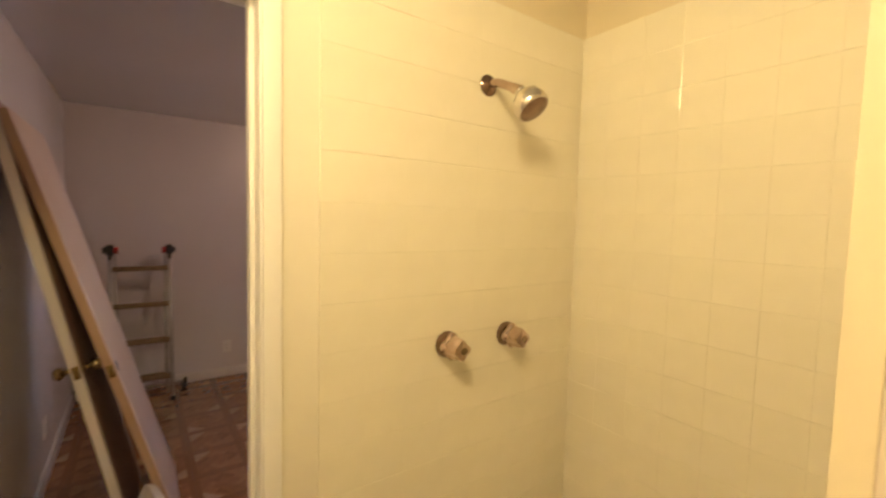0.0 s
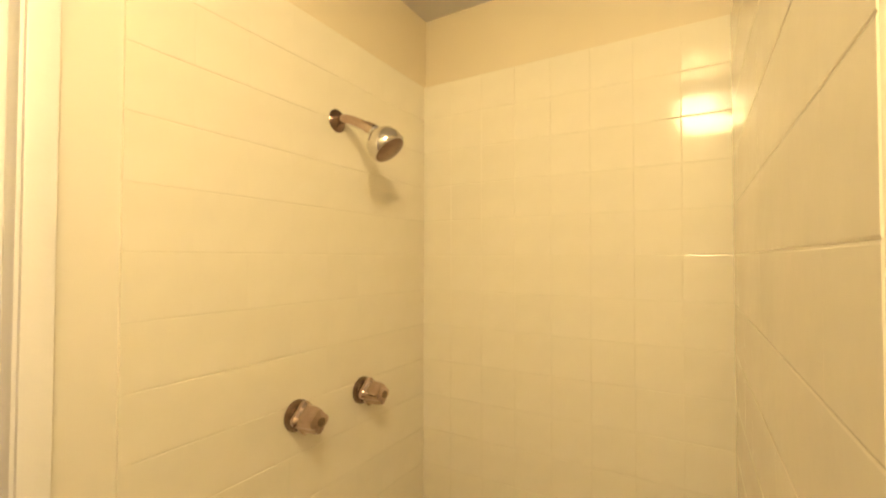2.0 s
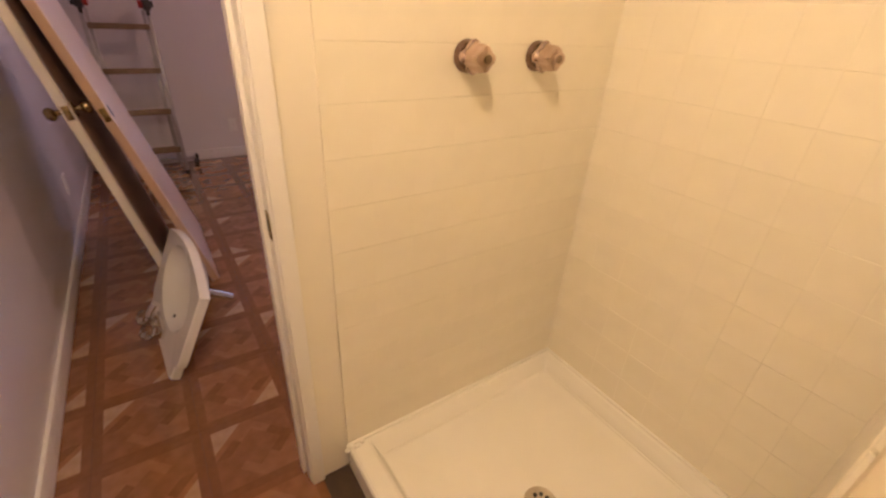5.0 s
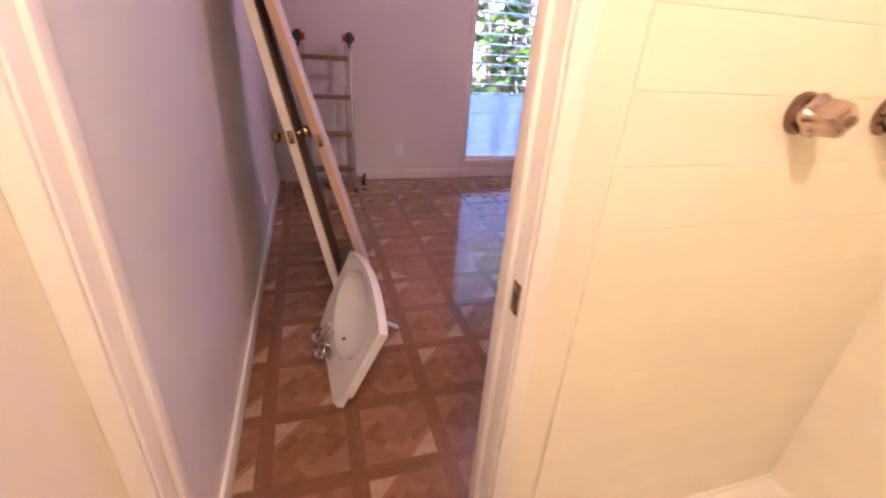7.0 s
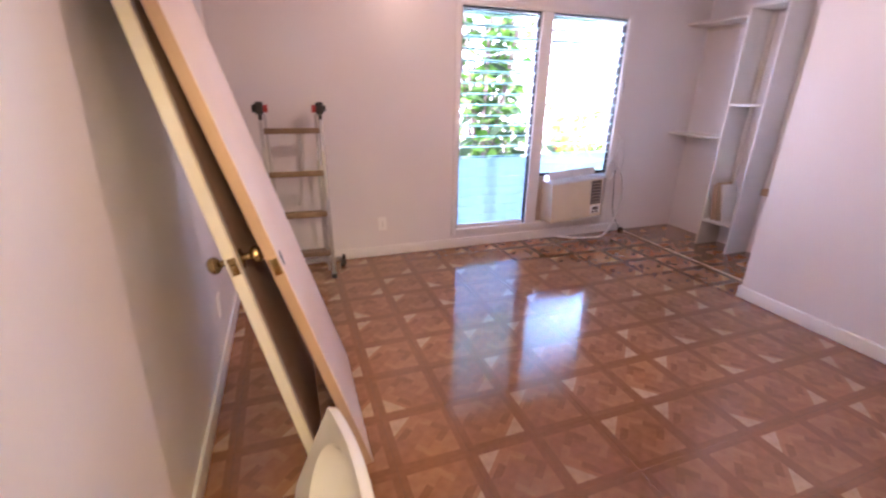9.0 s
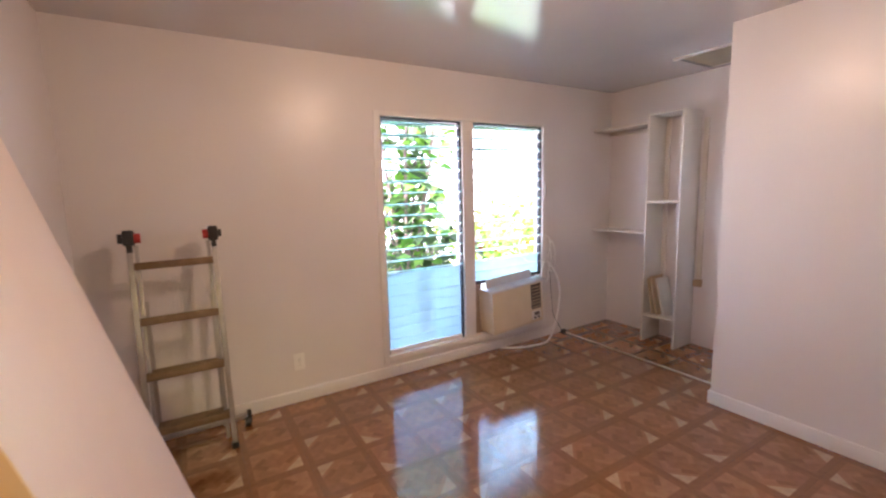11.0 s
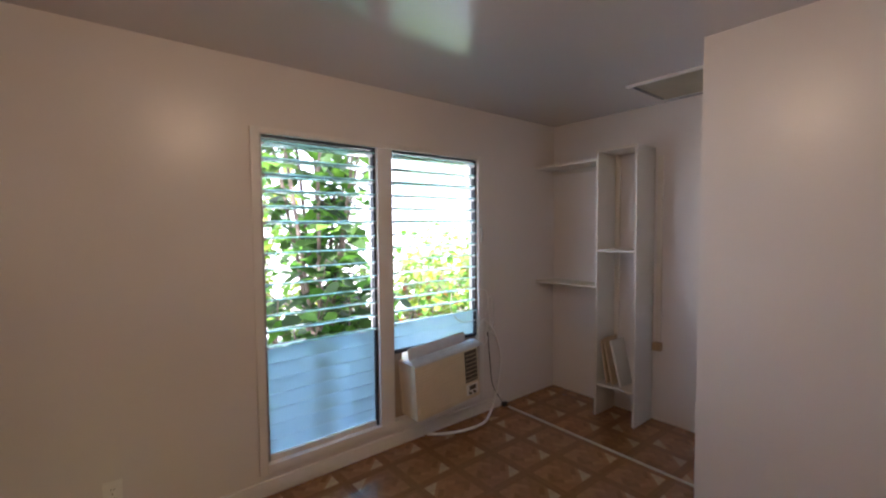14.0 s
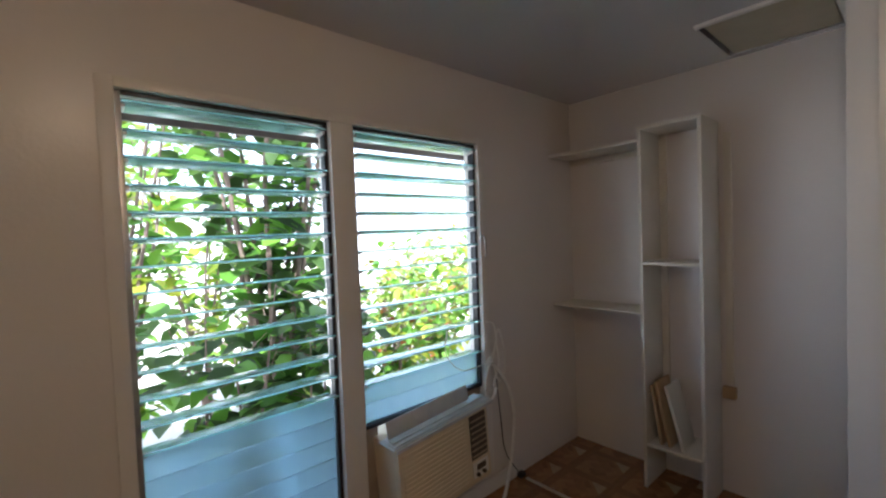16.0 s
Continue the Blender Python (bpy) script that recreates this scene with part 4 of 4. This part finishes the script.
plant("hedge_bush", 5.9, 8.0, 9, 1.0, 2.3, 44, 0.17, [LEAFYELLOW, LEAF], "bright yellow-green garden bush", "bush")
plant("hedge_bush", 3.6, 8.2, 8, 0.9, 1.7, 36, 0.16, [LEAF, LEAFYELLOW], "leafy green garden bush", "bush")
plant("hedge_bush", 7.6, 8.6, 9, 1.1, 2.5, 40, 0.18, [LEAFYELLOW, LEAF], "bright green garden bush", "bush")
plant("dark_shrub", 2.45, 6.2, 6, 0.50, 2.1, 13, 0.24, [LEAFDARK, LEAFDARK, LEAF], "dark shrub under the window", "shrub")
plant("dark_shrub", 3.2, 6.3, 6, 0.50, 2.1, 14, 0.22, [LEAFDARK, LEAF], "dark green shrub under the window", "shrub")


# ---- shower wall tiles ----
TP = 0.1143


def tile_mesh(w, h, ev=0.0022):
    """One glazed tile in the xz plane, facing -y, with pillowed edges."""
    bm = B()
    t = 0.006
    e = 0.0022
    a = [bm.verts.new(p) for p in ((-w / 2, 0, -h / 2), (w / 2, 0, -h / 2), (w / 2, 0, h / 2), (-w / 2, 0, h / 2))]
    b = [bm.verts.new(p) for p in ((-w / 2, -t + 0.0006, -h / 2), (w / 2, -t + 0.0006, -h / 2), (w / 2, -t + 0.0006, h / 2), (-w / 2, -t + 0.0006, h / 2))]
    c = [bm.verts.new(p) for p in ((-w / 2 + ev, -t, -h / 2 + e), (w / 2 - ev, -t, -h / 2 + e), (w / 2 - ev, -t, h / 2 - e), (-w / 2 + ev, -t, h / 2 - e))]
    for p, q in ((a, b), (b, c)):
        for k in range(4):
            bm.faces.new((p[k], p[(k + 1) % 4], q[(k + 1) % 4], q[k]))
    bm.faces.new(c)
    return mesh_of("tile", bm, TILE, False)


def tiled(name, m, width, z0, z1, label, ev):
    """A tiled panel: a grout bed and rows of tiles, laid in the local xz plane from x = 0."""
    bed = solid(name, box(B(), 0, -0.0088, z0, width, 0.006, z1), GROUT, label, "tiled wall")
    bed.matrix_world = m
    cols = max(1, round(width / TP))
    rows = int((z1 - z0) / TP + 0.5)
    pw, ph = width / cols, (z1 - z0) / rows
    me = tile_mesh(pw - (0.0003 if ev else 0.0), ph - 0.0005, ev)
    for i in range(cols):
        for j in range(rows):
            ob = new("tile", me)
            ob.parent = bed
            ob.matrix_basis = pose((i + 0.5) * pw, -0.0045, z0 + (j + 0.5) * ph, rnd(-0.07, 0.07), 0, rnd(-0.07, 0.07))
    return bed


random.seed(5)
ZT0 = 0.104
tiled("wall_tiles_north", pose(SX0, SY1 + 0.0055, 0), SX1 - SX0, ZT0, 2.195, "cream glazed tiles on the shower wall, joints painted over", 0.0)
tiled("wall_tiles_east", pose(SX1 + 0.0055, SY1, 0, 0, 0, -90), SY1 - SY0, ZT0, 2.195, "cream glazed tiles on the back wall of the shower", 0.0014)
tiled("wall_tiles_south", pose(SX1, SY0 - 0.0055, 0, 0, 0, 180), SX1 - 0.672, ZT0, 2.195, "cream glazed tiles on the end wall of the shower", 0.0)

# rounded edge tiles that finish the end wall
def edge_tile(h):
    """A quarter-round trim tile in the xz plane, facing -y, its round side at -x."""
    bm = B()
    w, t, n = 0.030, 0.0115, 5
    profile = [(w, 0.0), (w, -t)] + [(0.007 - 0.007 * math.sin(math.pi / 2 * k / n), -t + 0.0100 * (1 - math.cos(math.pi / 2 * k / n))) for k in range(n + 1)] + [(0.0, 0.0)]
    low, high = ([bm.verts.new((x, y, z)) for x, y in profile] for z in (-h / 2, h / 2))
    for k in range(len(profile)):
        q = (k + 1) % len(profile)
        bm.faces.new((low[k], low[q], high[q], high[k]))
    bm.faces.new(low[::-1])
    bm.faces.new(high)
    bmesh.ops.recalc_face_normals(bm, faces=bm.faces)
    bmesh.ops.bevel(bm, geom=[e for e in bm.edges if abs(e.verts[0].co.z - e.verts[1].co.z) < 1e-6], offset=0.0016, segments=2, affect="EDGES")
    return mesh_of("edge_tile", bm, TILE)


end_wall = bpy.data.objects["wall_tiles_south"]
EDGE_ROWS = 14
EDGE_H = (2.195 - ZT0) / EDGE_ROWS
edge_me = edge_tile(EDGE_H - 0.0012)
for j in range(EDGE_ROWS):
    ob = new("edge_tile", edge_me)
    ob.parent = end_wall
    ob.matrix_basis = pose(SX1 - 0.672 + 0.006, 0.002, ZT0 + (j + 0.5) * EDGE_H, 0, 0, 180) @ Matrix.Diagonal((1, -1, 1, 1))


# ---- vinyl floor tiles ----
FT = 0.3045


def parquet_mesh():
    """One square vinyl tile: a dark border, four corner triangles, a ring of bars and a middle diamond."""
    bm = B()
    s, a = FT / 2 - 0.0004, 0.124
    z = 0.0
    d, i = 0.124, 0.080

    def V(x, y, zz=z):
        return bm.verts.new((x, y, zz))

    O = [V(-s, -s), V(s, -s), V(s, s), V(-s, s)]
    U = [V(-s, -s, -0.003), V(s, -s, -0.003), V(s, s, -0.003), V(-s, s, -0.003)]
    C = [V(-a, -a), V(a, -a), V(a, a), V(-a, a)]
    M = [V(0, -d), V(d, 0), V(0, d), V(-d, 0)]
    I = [V(0, -i), V(i, 0), V(0, i), V(-i, 0)]
    MM = [V((M[k].co.x + M[(k + 1) % 4].co.x) / 2, (M[k].co.y + M[(k + 1) % 4].co.y) / 2) for k in range(4)]
    IM = [V((I[k].co.x + I[(k + 1) % 4].co.x) / 2, (I[k].co.y + I[(k + 1) % 4].co.y) / 2) for k in range(4)]

    def face(vs, mat):
        f = bm.faces.new(vs)
        f.material_index = mat

    for k in range(4):
        n = (k + 1) % 4
        face((O[k], O[n], C[n], M[k], C[k]), 0)
        face((U[k], U[n], O[n], O[k]), 0)
    # corner triangles: C[k + 1] lies between M[k] and M[k + 1]; the light one has a darker heel
    for k, mat in ((0, 2), (2, 2), (3, 1)):
        face((M[k], C[(k + 1) % 4], M[(k + 1) % 4], MM[k]), mat)
    q = 0.096
    P0, P1 = V(a, a - q), V(a - q, a)
    face((P0, C[2], P1), 3)
    face((M[1], P0, P1, M[2], MM[1]), 1)
    for k in range(4):
        n = (k + 1) % 4
        face((M[k], MM[k], IM[k], I[k]), (0, 1, 2, 1)[k])
        face((MM[k], M[n], I[n], IM[k]), (1, 0, 1, 0)[k])
    face((I[0], IM[0], I[1], IM[1], I[2], IM[2], I[3], IM[3]), 2)
    me = bpy.data.meshes.new("floor_tile")
    bmesh.ops.recalc_face_normals(bm, faces=bm.faces)
    bm.to_mesh(me)
    bm.free()
    for m in (VDARK, VMID, VMID2, VLIGHT):
        me.materials.append(m)
    return me


random.seed(3)
TILE_ME = parquet_mesh()
floor_ob = bpy.data.objects["floor"]
for i in range(-6, 11):
    for j in range(-14, 8):
        x, y = 1.53 + (i + 0.5) * FT, 2.655 + (j + 0.5) * FT
        in_bed = x > WX - 0.12 and y > DY1 - (0.02 if x > 0.75 else 0.2) and y < NY + 0.1 and x < EX + 0.12 and not (x > CX + 0.16 and y < CY - 0.16)
        in_bath = WX - 0.12 < x < 0.75 and -0.2 < y <= DY1 - 0.2
        if in_bed or in_bath:
            ob = new("floor_tile", TILE_ME)
            ob.parent = floor_ob
            turn = random.choice((0, 0, 180, 180, 180, 90)) + 90
            ob.matrix_basis = pose(x, y, 0.0 + rnd(-0.0003, 0.0003), rnd(-0.12, 0.12), rnd(-0.12, 0.12), turn)
